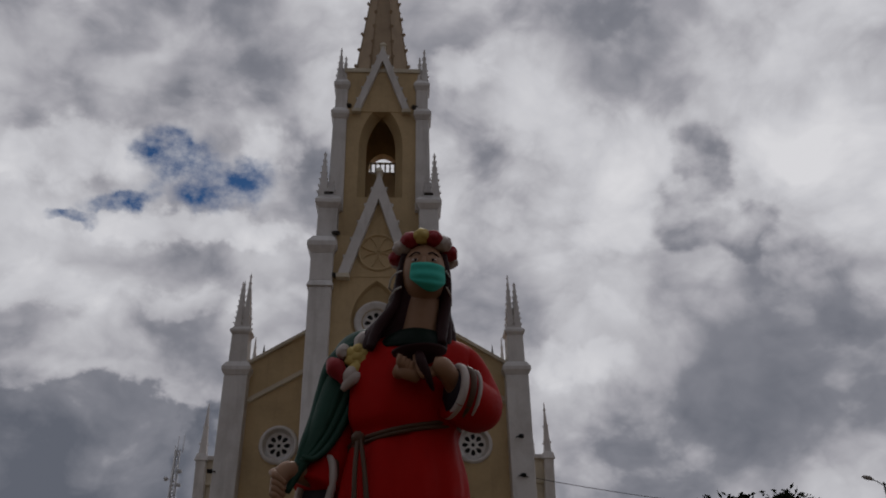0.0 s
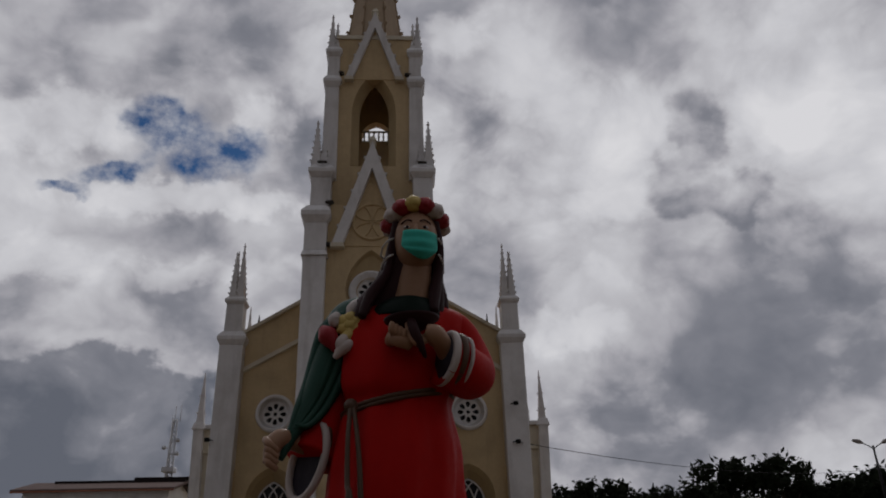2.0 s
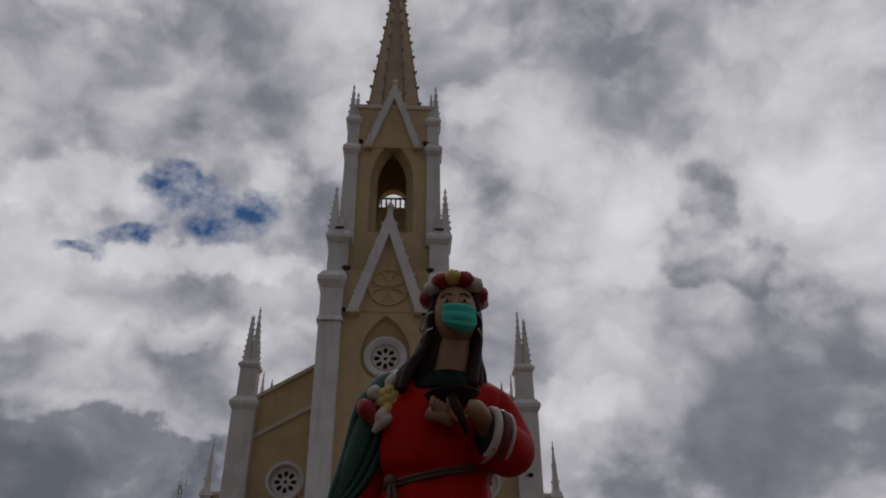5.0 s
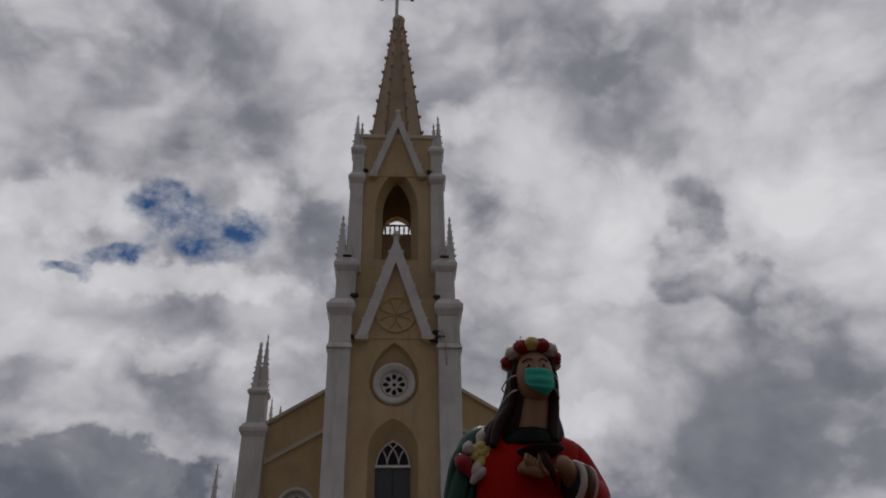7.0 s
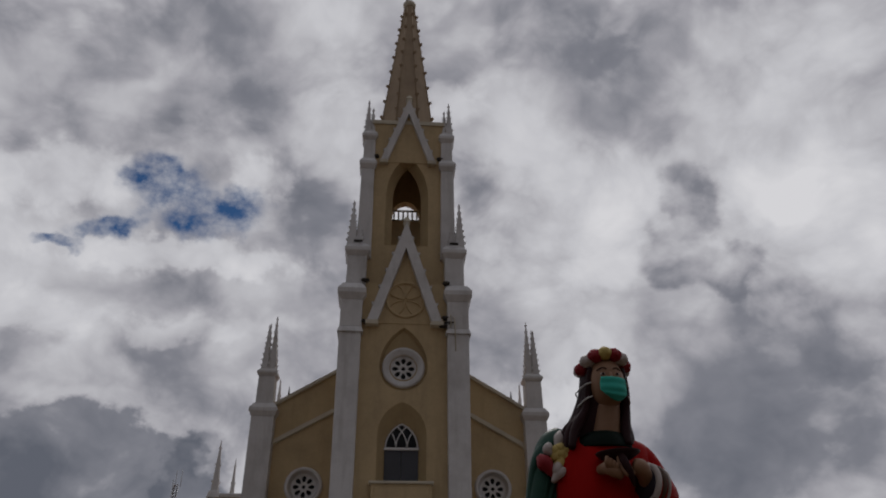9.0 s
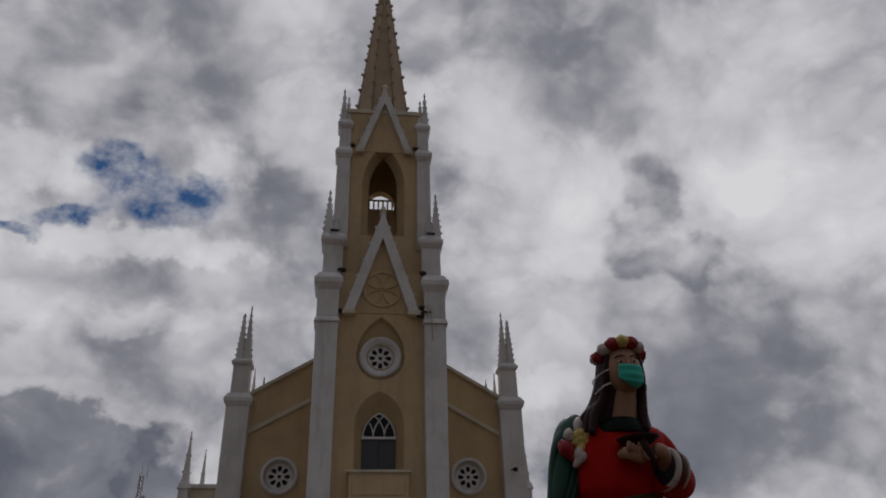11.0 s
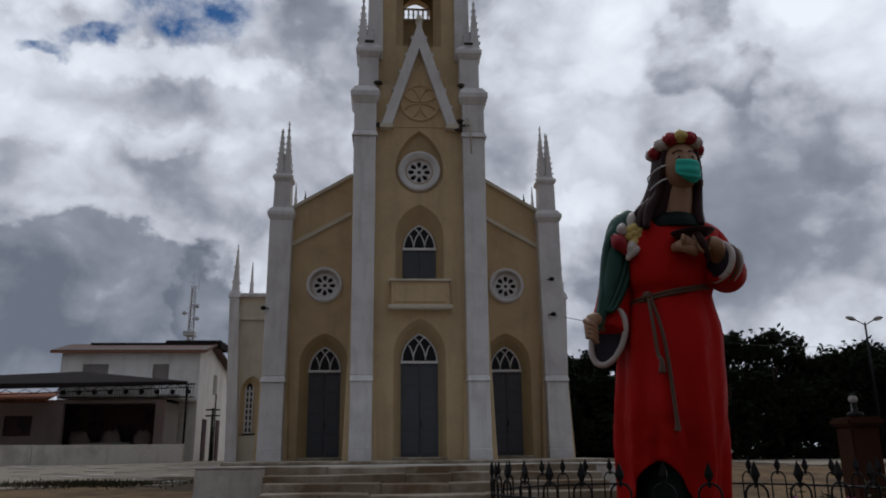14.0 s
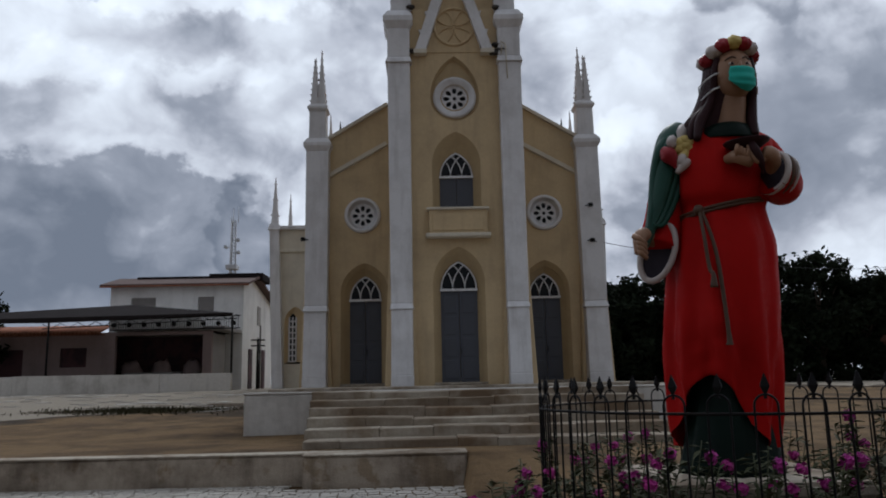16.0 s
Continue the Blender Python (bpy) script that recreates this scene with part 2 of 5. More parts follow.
PALE_STONE = paint("pale_paving_stone", (0.45, 0.42, 0.375), 0.8, (0.2, 0.17, 0.14), 0.5, 0.2, 0, 1.5, 0.3, vary=0.35)
HOUSE_WHITE = paint("white_house_wall", (0.84, 0.83, 0.82), 0.85, (0.3, 0.29, 0.28), 0.35, 0.1, 0.35, 0.5)
HOUSE_MAUVE = paint("faded_mauve_wall", (0.33, 0.25, 0.24), 0.88, (0.10, 0.08, 0.08), 0.4, 0.15, 0.3, 0.5)
HOUSE_GREY = paint("grey_house_wall", (0.34, 0.32, 0.31), 0.88, (0.14, 0.13, 0.12), 0.4, 0.15, 0.3, 0.5)
PALE_WALL = paint("pale_lime_wash", (0.60, 0.57, 0.53), 0.9, (0.20, 0.17, 0.14), 0.55, 0.2, 0.4, 0.9, 0.35, gloss=0.12, edge=(0.48, 0.72))
FADED_TILE = paint("faded_pink_tile", (0.11, 0.068, 0.06), 0.88, (0.12, 0.08, 0.07), 0.5, 0.25, 0, 1.2, 0.3)
TILE = paint("clay_roof_tile", (0.34, 0.13, 0.07), 0.85, (0.12, 0.07, 0.05), 0.5, 0.25, 0, 2.0, 0.3, vary=0.4)
DARK_ROOF = paint("blackened_roof", (0.022, 0.018, 0.018), 0.9, (0.03, 0.025, 0.025), 0.5, 0.25, gloss=0.03)
# Shade of dark openings and a reddish mural tone put into one colour.
SHADE_IN = paint("room_shade_colour", (0.09, 0.045, 0.05), 0.9, (0.03, 0.025, 0.03), 0.7, 0.2, edge=(0.46, 0.58))
IRON = paint("black_iron", (0.007, 0.007, 0.008), 0.6, (0.03, 0.018, 0.012), 0.25, 0.1, 0, 3.0, 0.1, gloss=0.12)
STEEL = paint("galvanised_steel", (0.52, 0.52, 0.54), 0.5, (0.16, 0.14, 0.13), 0.4, 0.1, metal=0.6)
BARK = paint("dark_bark", (0.07, 0.05, 0.035), 0.95, (0.03, 0.025, 0.02), 0.5, 0.3)
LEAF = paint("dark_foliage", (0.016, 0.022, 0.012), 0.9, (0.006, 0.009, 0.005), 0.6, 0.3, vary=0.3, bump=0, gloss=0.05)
LEAF_BED = paint("bed_foliage", (0.05, 0.062, 0.025), 0.7, (0.09, 0.075, 0.03), 0.5, 0.3, 0, 4.0, 0, vary=0.4)
PETAL = paint("magenta_petal", (0.42, 0.03, 0.24), 0.6, (0.28, 0.03, 0.30), 0.5, 0.2, 0, 5.0, 0, vary=0.3)
PILLAR = paint("terracotta_render", (0.036, 0.014, 0.008), 0.9, (0.05, 0.025, 0.015), 0.5, 0.2, 0.3, gloss=0.08)
SOIL = paint("dark_soil", (0.07, 0.05, 0.035), 0.95, (0.12, 0.09, 0.06), 0.5, 0.3, bump=0.5)


def ground_material():
    """Sandy soil that gives way to worn pale paving farther back, with damp dark streaks."""
    m = paint("sandy_ground", (0.18, 0.118, 0.062), 0.95, (0.055, 0.036, 0.022), 0.9, 0.35, 0, 0.8, 0.9, gloss=0.08, edge=(0.42, 0.66))
    nt = m.node_tree
    N, L = nt.nodes, nt.links
    p = N["Principled BSDF"]
    old = p.inputs["Base Color"].links[0].from_socket
    geo = N.new("ShaderNodeNewGeometry").outputs["Position"]
    sep = N.new("ShaderNodeSeparateXYZ")
    L.new(geo, sep.inputs[0])
    n = N.new("ShaderNodeTexNoise")
    n.inputs["Scale"].default_value, n.inputs["Detail"].default_value = 0.35, 8
    squash = N.new("ShaderNodeMapping")
    squash.inputs["Scale"].default_value = (0.55, 1.6, 1.0)
    L.new(geo, squash.inputs[0])
    L.new(squash.outputs[0], n.inputs["Vector"])

    def m2(op, a, b):
        k = N.new("ShaderNodeMath")
        k.operation = op
        for i, v in enumerate((a, b)):
            if isinstance(v, (int, float)):
                k.inputs[i].default_value = v
            else:
                L.new(v, k.inputs[i])
        return k.outputs[0]

    def step(v, a, b):
        r = N.new("ShaderNodeMapRange")
        L.new(v, r.inputs[0])
        r.inputs[1].default_value, r.inputs[2].default_value = a, b
        return r.outputs[0]

    def mixc(f, a, b):
        k = N.new("ShaderNodeMix")
        k.data_type = "RGBA"
        L.new(f, k.inputs[0])
        L.new(a, k.inputs[6])
        k.inputs[7].default_value = (*b, 1)
        return k.outputs[2]

    far = m2("ADD", sep.outputs[1], m2("MULTIPLY", m2("SUBTRACT", n.outputs[0], 0.5), 16.0))
    far = m2("ADD", far, m2("MULTIPLY", sep.outputs[0], -0.35))
    damp = m2("MULTIPLY", step(far, -0.9, -0.2), step(far, 1.9, 1.2))
    col = mixc(step(far, 1.2, 1.6), old, (0.27, 0.235, 0.19))
    col = mixc(m2("MULTIPLY", damp, 0.75), col, (0.035, 0.028, 0.022))
    L.new(col, p.inputs["Base Color"])
    return m


GROUND = ground_material()


# ---- mesh helpers ----
def part(name, bm, material, parent=None, label="", smooth=False):
    me = bpy.data.meshes.new(name)
    bmesh.ops.recalc_face_normals(bm, faces=bm.faces[:])
    bm.to_mesh(me)
    bm.free()
    for mt in material if isinstance(material, (list, tuple)) else (material,):
        me.materials.append(mt)
    if smooth:
        me.shade_smooth()
    ob = new(name, me)
    ob.parent = parent
    if label:
        ob["label"] = label
    return ob


def share(name, me, parent, m):
    ob = new(name, me)
    ob.parent = parent
    ob.matrix_basis = m
    return ob


def anchor(name, x, y, z, label, category, group="", kind="", rz=0):
    ob = new(name)
    ob.matrix_basis = pose(x, y, z, 0, 0, rz)
    return tagged(ob, label, category, group, kind)


def bm_new():
    return bmesh.new()


def frustum(bm, cx, cy, z0, z1, hx0, hy0, hx1=None, hy1=None, dx=0.0, dy=0.0, mi=0):
    """A four-sided block whose top may be smaller and shifted."""
    hx1, hy1 = hx0 if hx1 is None else hx1, hy0 if hy1 is None else hy1
    v = [bm.verts.new((cx + sx * hx0, cy + sy * hy0, z0)) for sx, sy in ((-1, -1), (1, -1), (1, 1), (-1, 1))]
    u = [bm.verts.new((cx + dx + sx * hx1, cy + dy + sy * hy1, z1)) for sx, sy in ((-1, -1), (1, -1), (1, 1), (-1, 1))]
    fs = [bm.faces.new(v[::-1]), bm.faces.new(u)]
    for i in range(4):
        j = (i + 1) % 4
        fs.append(bm.faces.new((v[i], v[j], u[j], u[i])))
    for f in fs:
        f.material_index = mi
    return fs


def box(bm, x0, x1, y0, y1, z0, z1, mi=0):
    return frustum(bm, (x0 + x1) / 2, (y0 + y1) / 2, z0, z1, (x1 - x0) / 2, (y1 - y0) / 2, mi=mi)


def soft_box(x0, x1, y0, y1, z0, z1, r=0.02, n=1):
    bm = bmesh.new()
    box(bm, x0, x1, y0, y1, z0, z1)
    bmesh.ops.bevel(bm, geom=bm.edges[:], offset=r, segments=n, affect="EDGES")
    return bm


def tube(bm, pts, r, seg=8, mi=0, cap=True):
    """A round bar along points; r is one radius or one for each point."""
    pts = [Vector(p) for p in pts]
    rs = r if isinstance(r, (list, tuple)) else [r] * len(pts)
    rings, side = [], None
    for i, p in enumerate(pts):
        d = (pts[min(i + 1, len(pts) - 1)] - pts[max(i - 1, 0)]).normalized()
        if side is None:
            side = d.orthogonal().normalized()
        side = (side - d * side.dot(d)).normalized()
        up = d.cross(side)
        rings.append([bm.verts.new(p + (side * math.cos(a) + up * math.sin(a)) * rs[i]) for a in (2 * math.pi * k / seg for k in range(seg))])
    fs = []
    for a, b in zip(rings, rings[1:]):
        for k in range(seg):
            j = (k + 1) % seg
            fs.append(bm.faces.new((a[k], a[j], b[j], b[k])))
    if cap:
        fs += [bm.faces.new(rings[0][::-1]), bm.faces.new(rings[-1])]
    for f in fs:
        f.material_index = mi
        f.smooth = True


def loft(bm, rings, mi=0, cap=True, closed=True):
    rv = [[bm.verts.new(p) for p in ring] for ring in rings]
    fs, n = [], len(rv[0])
    for a, b in zip(rv, rv[1:]):
        for k in range(n if closed else n - 1):
            j = (k + 1) % n
            fs.append(bm.faces.new((a[k], a[j], b[j], b[k])))
    if cap and closed:
        fs += [bm.faces.new(rv[0][::-1]), bm.faces.new(rv[-1])]
    for f in fs:
        f.material_index = mi
        f.smooth = True
    return rv


def ball(bm, c, r, mi=0, seg=12, rings=8, lump=0.0, seed=0):
    """An ellipsoid, optionally lumpy."""
    r = r if isinstance(r, (list, tuple)) else (r, r, r)
    out = []
    for i in range(1, rings):
        a = math.pi * i / rings
        out.append([])
        for k in range(seg):
            b = 2 * math.pi * k / seg
            v = Vector((math.sin(a) * math.cos(b), math.sin(a) * math.sin(b), math.cos(a)))
            s = 1 + lump * noise.noise(v * 2.3 + Vector((seed, seed * 0.7, 0)))
            out[-1].append((c[0] + v.x * r[0] * s, c[1] + v.y * r[1] * s, c[2] + v.z * r[2] * s))
    loft(bm, out, mi)


def slab(bm, loops, y0, y1, mi=0):
    """An upright wall from an outline and holes, given as (x, z) loops, between two depths."""
    tri = tessellate_polygon([[Vector((x, z, 0)) for x, z in lp] for lp in loops])
    flat = [p for lp in loops for p in lp]
    a = [bm.verts.new((x, y0, z)) for x, z in flat]
    b = [bm.verts.new((x, y1, z)) for x, z in flat]
    fs = []
    for t in tri:
        for s in (a, b):
            try:
                fs.append(bm.faces.new([s[i] for i in t]))
            except ValueError:
                pass
    i0 = 0
    for lp in loops:
        n = len(lp)
        for k in range(n):
            j = (k + 1) % n
            fs.append(bm.faces.new((a[i0 + k], a[i0 + j], b[i0 + j], b[i0 + k])))
        i0 += n
    for f in fs:
        f.material_index = mi


def arch(cx, half, z0, spring, apex, n=9):
    """A pointed arch from the foot on one side over the apex to the other foot, as (x, z)."""
    h = apex - spring
    r = (half * half + h * h) / (2 * half)
    left = [(cx - half, z0)]
    end = math.asin(min(1, h / r))
    for k in range(n + 1):
        a = end * k / n
        left.append((cx - half + r - r * math.cos(a), spring + r * math.sin(a)))
    return left + [(2 * cx - x, z) for x, z in left[-2::-1]]


def circle(cx, cz, r, n=32):
    return [(cx + r * math.cos(2 * math.pi * k / n), cz + r * math.sin(2 * math.pi * k / n)) for k in range(n)]


def splay(bm, outer, inner, y0, y1, mi=0, closed=False):
    """A sloping reveal between two outlines of the same count."""
    loft(bm, [[(x, y0, z) for x, z in outer], [(x, y1, z) for x, z in inner]], mi, False, closed)
    for f in bm.faces:
        f.smooth = False


def bar(bm, pts, y, w, d, mi=0):
    """A flat moulded strip along (x, z) points in an upright plane: w wide, d deep in front of y."""
    pts = [Vector((p[0], p[1])) for p in pts]
    rings = []
    for i, p in enumerate(pts):
        t = (pts[min(i + 1, len(pts) - 1)] - pts[max(i - 1, 0)]).normalized()
        s = Vector((-t.y, t.x)) * w / 2
        rings.append([(p.x + s.x, y, p.y + s.y), (p.x - s.x, y, p.y - s.y), (p.x - s.x * 0.7, y - d, p.y - s.y * 0.7), (p.x + s.x * 0.7, y - d, p.y + s.y * 0.7)])
    loft(bm, rings, mi)
    for f in bm.faces:
        f.smooth = False


# ---- ground ----
def ground_height(x, y):
    def ss(a, b, v):
        k = min(1, max(0, (v - a) / (b - a)))
        return k * k * (3 - 2 * k)
    low = -1.5 + 0.47 * (ss(-15.15, -14.95, y) if x < -0.45 else ss(-18.4, -14.8, y))
    bumps = 0.05 * noise.noise(Vector((x * 0.3, y * 0.3, 0))) * ss(-14.0, -11, y) if abs(x) < 60 and y < 60 else 0
    return low + 0.83 * ss(-12, 9, y) * (1 - 0.35 * ss(8, 20, x)) + bumps


def steps_of(values):
    return [v for a, b, n in values for v in (a + (b - a) * k / n for k in range(n))]


def build_ground():
    xs = steps_of([(-900, -60, 8), (-60, -24, 12), (-24, -0.5, 26), (-0.5, -0.4, 1), (-0.4, 24, 26), (24, 60, 12), (60, 900, 8)]) + [900]
    ys = steps_of([(-300, -30, 8), (-30, -18, 10), (-18, -15.16, 6), (-15.16, -14.94, 3), (-14.94, 10, 40), (10, 60, 20), (60, 1500, 12)]) + [1500]
    bm = bm_new()
    rows = [[bm.verts.new((x, y, ground_height(x, y))) for x in xs] for y in ys]
    for a, b in zip(rows, rows[1:]):
        for k in range(len(xs) - 1):
            f = bm.faces.new((a[k], a[k + 1], b[k + 1], b[k]))
            f.smooth = True
    return tagged(part("ground", bm, GROUND), "sandy brown ground with worn pale paving and damp streaks", "ground", kind="structure")


build_ground()


def build_terrace():
    """The raised platform before the church, its steps and the low retaining wall."""
    base = anchor("terrace", 0, 0, 0, "grey limewashed raised terrace with stained concrete sides", "terrace", kind="structure")
    part("platform", soft_box(-5.1, 5.1, -10.2, 1.0, -1.35, -0.16, 0.03), PALE_WALL, base)
    part("coping", soft_box(-5.105, 5.105, -10.21, -9.8, -0.158, -0.105, 0.015), PALE_WALL, base)
    part("church_step", soft_box(-5.6, 5.6, -5.2, 0.2, -0.155, -0.06, 0.02), CONCRETE, base)
    stairs = anchor("front_steps", 0, 0, 0, "worn stained concrete steps up to the church terrace", "steps", kind="structure")
    for k in range(6):
        z1 = -0.11 - 0.155 * (k + 1) + 0.155
        y0 = -10.25 - 0.66 * (k + 1)
        cuts = [-3.5 + 0.07 * k, -2.2 + 0.35 * math.sin(k * 2.1), -0.9 + 0.4 * math.sin(k * 1.3 + 1), 0.5 + 0.4 * math.cos(k * 2.0), 1.9 + 0.4 * math.cos(k), 3.5 - 0.05 * k]
        for a, b in zip(cuts, cuts[1:]):
            bm = soft_box(a + 0.002, b - 0.002, y0 + random.uniform(-0.02, 0.02), -10.26, -1.3, z1 + random.uniform(-0.02, 0.012), 0.014, 1)
            for v in bm.verts:
                v.co += Vector((0.02, 0.05, 0.03)) * noise.noise(v.co * 2.3)
            part("step", bm, STEP, stairs)
    wall = anchor("retaining_wall", 0, 0, 0, "low lime-washed kerb wall streaked with black mould", "wall", kind="structure")
    cuts = [-34, -26, -19, -13.5, -8.2, -2.95]
    for a, b in zip(cuts, cuts[1:]):
        part("wall_length", soft_box(a, b - 0.004, -15.2, -14.84, -1.7, -1.03, 0.03, 2), LIME_WALL, wall)
        part("coping", soft_box(a, b - 0.004, -15.206, -14.83, -1.028, -1.0, 0.01), CONCRETE, wall)
    part("wall_length", soft_box(-2.94, -0.43, -15.5, -14.84, -1.7, -1.03, 0.03, 2), LIME_WALL, wall)
    part("coping", soft_box(-2.945, -0.42, -15.506, -14.83, -1.028, -1.0, 0.01), CONCRETE, wall)
    part("kerb", soft_box(-0.3, 6.2, -16.6, -16.3, -1.7, -1.32, 0.03, 2), CONCRETE, wall)


build_terrace()


# ---- church ----
church = anchor("church", 0, 0, 0, "ochre and white gothic-revival church nave with pinnacles", "church")
church.location, church.scale = (0.0, -0.68, 0.004), (0.975, 0.975, 0.975)
tower = anchor("church_tower", 0, -3.82, 0, "tall ochre church tower with white buttresses and a crocketed spire", "tower")
tower.scale = (0.86, 0.86, 0.86)


def tracery_lights(cx, half, z0, spring, apex, y, parent):
    """Interlaced white tracery over a pointed light, with dark glass behind."""
    bm = bm_new()
    slab(bm, [arch(cx, half, z0, spring, apex)], y + 0.07, y + 0.09)
    glass = part("pane", bm, GLASS, parent)
    bm = bm_new()
    bar(bm, arch(cx, half - 0.03, z0, spring, apex - 0.04), y + 0.08, 0.06, 0.08)
    # two mullions branch into arcs of the main curve and cross one another
    rise = apex - spring
    radius = (half * half + rise * rise) / (2 * half)
    for k in (-1, 1):
        x0 = cx + k * half / 3
        for side in (-1, 1):
            pts = [(x0, z0), (x0, spring)]
            for i in range(1, 15):
                a = 0.11 * i
                px, pz = x0 + side * radius * (1 - math.cos(a)), spring + radius * math.sin(a)
                q = px - cx
                if pz >= spring + math.sqrt(max(0.0, radius ** 2 - (abs(q) + radius - half) ** 2)) - 0.02 or abs(q) > half - 0.03:
                    break
                pts.append((px, pz))
            bar(bm, pts, y + 0.08, 0.05, 0.07)
    box(bm, cx - half - 0.02, cx + half + 0.02, y - 0.03, y + 0.09, z0 - 0.05, z0 + 0.035)
    part("tracery", bm, WHITE, glass, "white painted tracery")
    return glass


def rose_window(cx, cz, r_out, r_in, y, parent):
    """A broad white ring round eight dark petals."""
    bm = bm_new()
    n = 40
    prof = [(r_out, 0.0), (r_out - 0.02, -0.09), (r_out - 0.10, -0.11), (r_out - 0.16, -0.06), (r_in + 0.13, -0.05), (r_in + 0.03, 0.04), (r_in + 0.02, 0.16)]
    loft(bm, [[(cx + r * math.cos(2 * math.pi * k / n), y + d, cz + r * math.sin(2 * math.pi * k / n)) for k in range(n)] for r, d in prof], 0, False)
    rose = part("rose_window", bm, WHITE, parent, "white round window frame")
    bm = bm_new()
    slab(bm, [circle(cx, cz, r_in + 0.03)], y + 0.17, y + 0.19)
    part("pane", bm, GLASS, rose)
    bm = bm_new()
    holes = []
    for k in range(8):
        a = 2 * math.pi * k / 8
        hole = []
        for i in range(12):
            b = 2 * math.pi * i / 12
            u = r_in * 0.66 + math.cos(b) * r_in * 0.27
            v = math.sin(b) * r_in * (0.14 + 0.10 * (0.5 + 0.5 * math.cos(b)))
            hole.append((cx + u * math.cos(a) - v * math.sin(a), cz + u * math.sin(a) + v * math.cos(a)))
        holes.append(hole)
    holes.append(circle(cx, cz, r_in * 0.17, 10))
    slab(bm, [circle(cx, cz, r_in + 0.03)] + holes, y + 0.08, y + 0.15)
    part("tracery", bm, WHITE, rose)
    return rose


def doorway(cx, half, spring, apex, ih, transom, iapex, y, parent):
    """A splayed pointed recess with a pair of planked leaves and tracery above."""
    bm = bm_new()
    outer, inner = arch(cx, half, 0.0, spring, apex), arch(cx, ih, 0.0, transom + 0.05, iapex)
    mid = [((a[0] * 0.55 + b[0] * 0.45), (a[1] * 0.55 + b[1] * 0.45)) for a, b in zip(outer, inner)]
    splay(bm, outer, mid, y, y + 0.14)
    splay(bm, mid, inner, y + 0.17, y + 0.38)
    splay(bm, mid, [(p[0] * 0.97 + cx * 0.03, p[1]) for p in mid], y + 0.14, y + 0.17)
    part("reveal", bm, OCHRE_SHADE, parent, "splayed ochre door reveal")
    door = part("door", soft_box(cx - ih, cx - 0.008, y + 0.36, y + 0.42, 0.03, transom, 0.006), DOOR, parent, "closed grey double door")
    part("leaf", soft_box(cx + 0.008, cx + ih, y + 0.36, y + 0.42, 0.03, transom, 0.006), DOOR, door)
    for s in (-1, 1):
        for row in range(4):
            z0 = 0.14 + row * (transom - 0.2) / 4
            x0 = cx + s * ih / 2
            part("panel", soft_box(x0 - ih * 0.36, x0 + ih * 0.36, y + 0.345, y + 0.37, z0, z0 + (transom - 0.2) / 4 - 0.12, 0.012), DOOR, door)
    part("handle", soft_box(cx + 0.03, cx + 0.07, y + 0.32, y + 0.37, 1.05, 1.25, 0.01), IRON, door)
    part("threshold", soft_box(cx - half, cx + half, y - 0.25, y + 0.3, -0.06, 0.03, 0.015), CONCRETE, parent)
    tracery_lights(cx, ih, transom, transom + 0.05, iapex, y + 0.3, parent)
    return outer


# front wall of the nave, with side doors and side roses cut through
SIDE = 3.28
for s in (-1, 1):
    bm = bm_new()
    shape = [(s * 1.4, -0.8), (s * 5.05, -0.8), (s * 5.05, 8.75), (s * 2.5, 10.28), (s * 1.4, 10.93)]
    slab(bm, [shape, circle(s * (SIDE + 0.07), 6.13, 0.55, 28), arch(s * SIDE, 0.87, 0.0, 3.25, 4.35)], 0.0, 0.59)
    part("front_wall", bm, OCHRE, church, "ochre rendered gable wall")
    doorway(s * SIDE, 0.87, 3.25, 4.35, 0.57, 3.03, 3.92, 0.0, church)
    rose_window(s * (SIDE + 0.07), 6.13, 0.67, 0.41, 0.0, church)
    bm = bm_new()
    bar(bm, [(s * 4.75, 7.55), (s * 2.45, 8.86)], 0.0, 0.2, 0.1)
    part("string_course", bm, CREAM, church)
    bm = bm_new()
    bar(bm, [(s * 4.75, 8.98), (s * 2.4, 10.40)], 0.12, 0.16, 0.24)
    part("coping", bm, CREAM, church, "cream raking coping")
    bm = bm_new()
    frustum(bm, s * 4.2, 0.3, 9.3, 9.5, 0.05, 0.05)
    frustum(bm, s * 4.2, 0.3, 9.5, 9.85, 0.04, 0.04, 0.008, 0.008)
    part("finial", bm, STAIN, church)


def spirelet(bm, cx, cy, z0, z1, w, crockets=6, mi=0):
    """A slim four-sided spire with knobs up its edges."""
    frustum(bm, cx, cy, z0, z1, w, w, w * 0.10, w * 0.10, mi=mi)
    for k in range(crockets):
        u = (k + 0.6) / crockets
        z, h = z0 + (z1 - z0) * u, w * (1 - 0.9 * u)
        s = w * 0.26 * (1 - 0.5 * u)
        for sx, sy in ((-1, -1), (1, -1), (1, 1), (-1, 1)):
            frustum(bm, cx + sx * h * 1.08, cy + sy * h * 1.08, z - s * 0.6, z + s * 1.2, s * 0.5, s * 0.5, s * 0.85, s * 0.85, sx * s * 0.4, sy * s * 0.4, mi)
    frustum(bm, cx, cy, z1 - w * 0.05, z1 + w * 0.35, w * 0.16, w * 0.16, w * 0.05, w * 0.05, mi=mi)


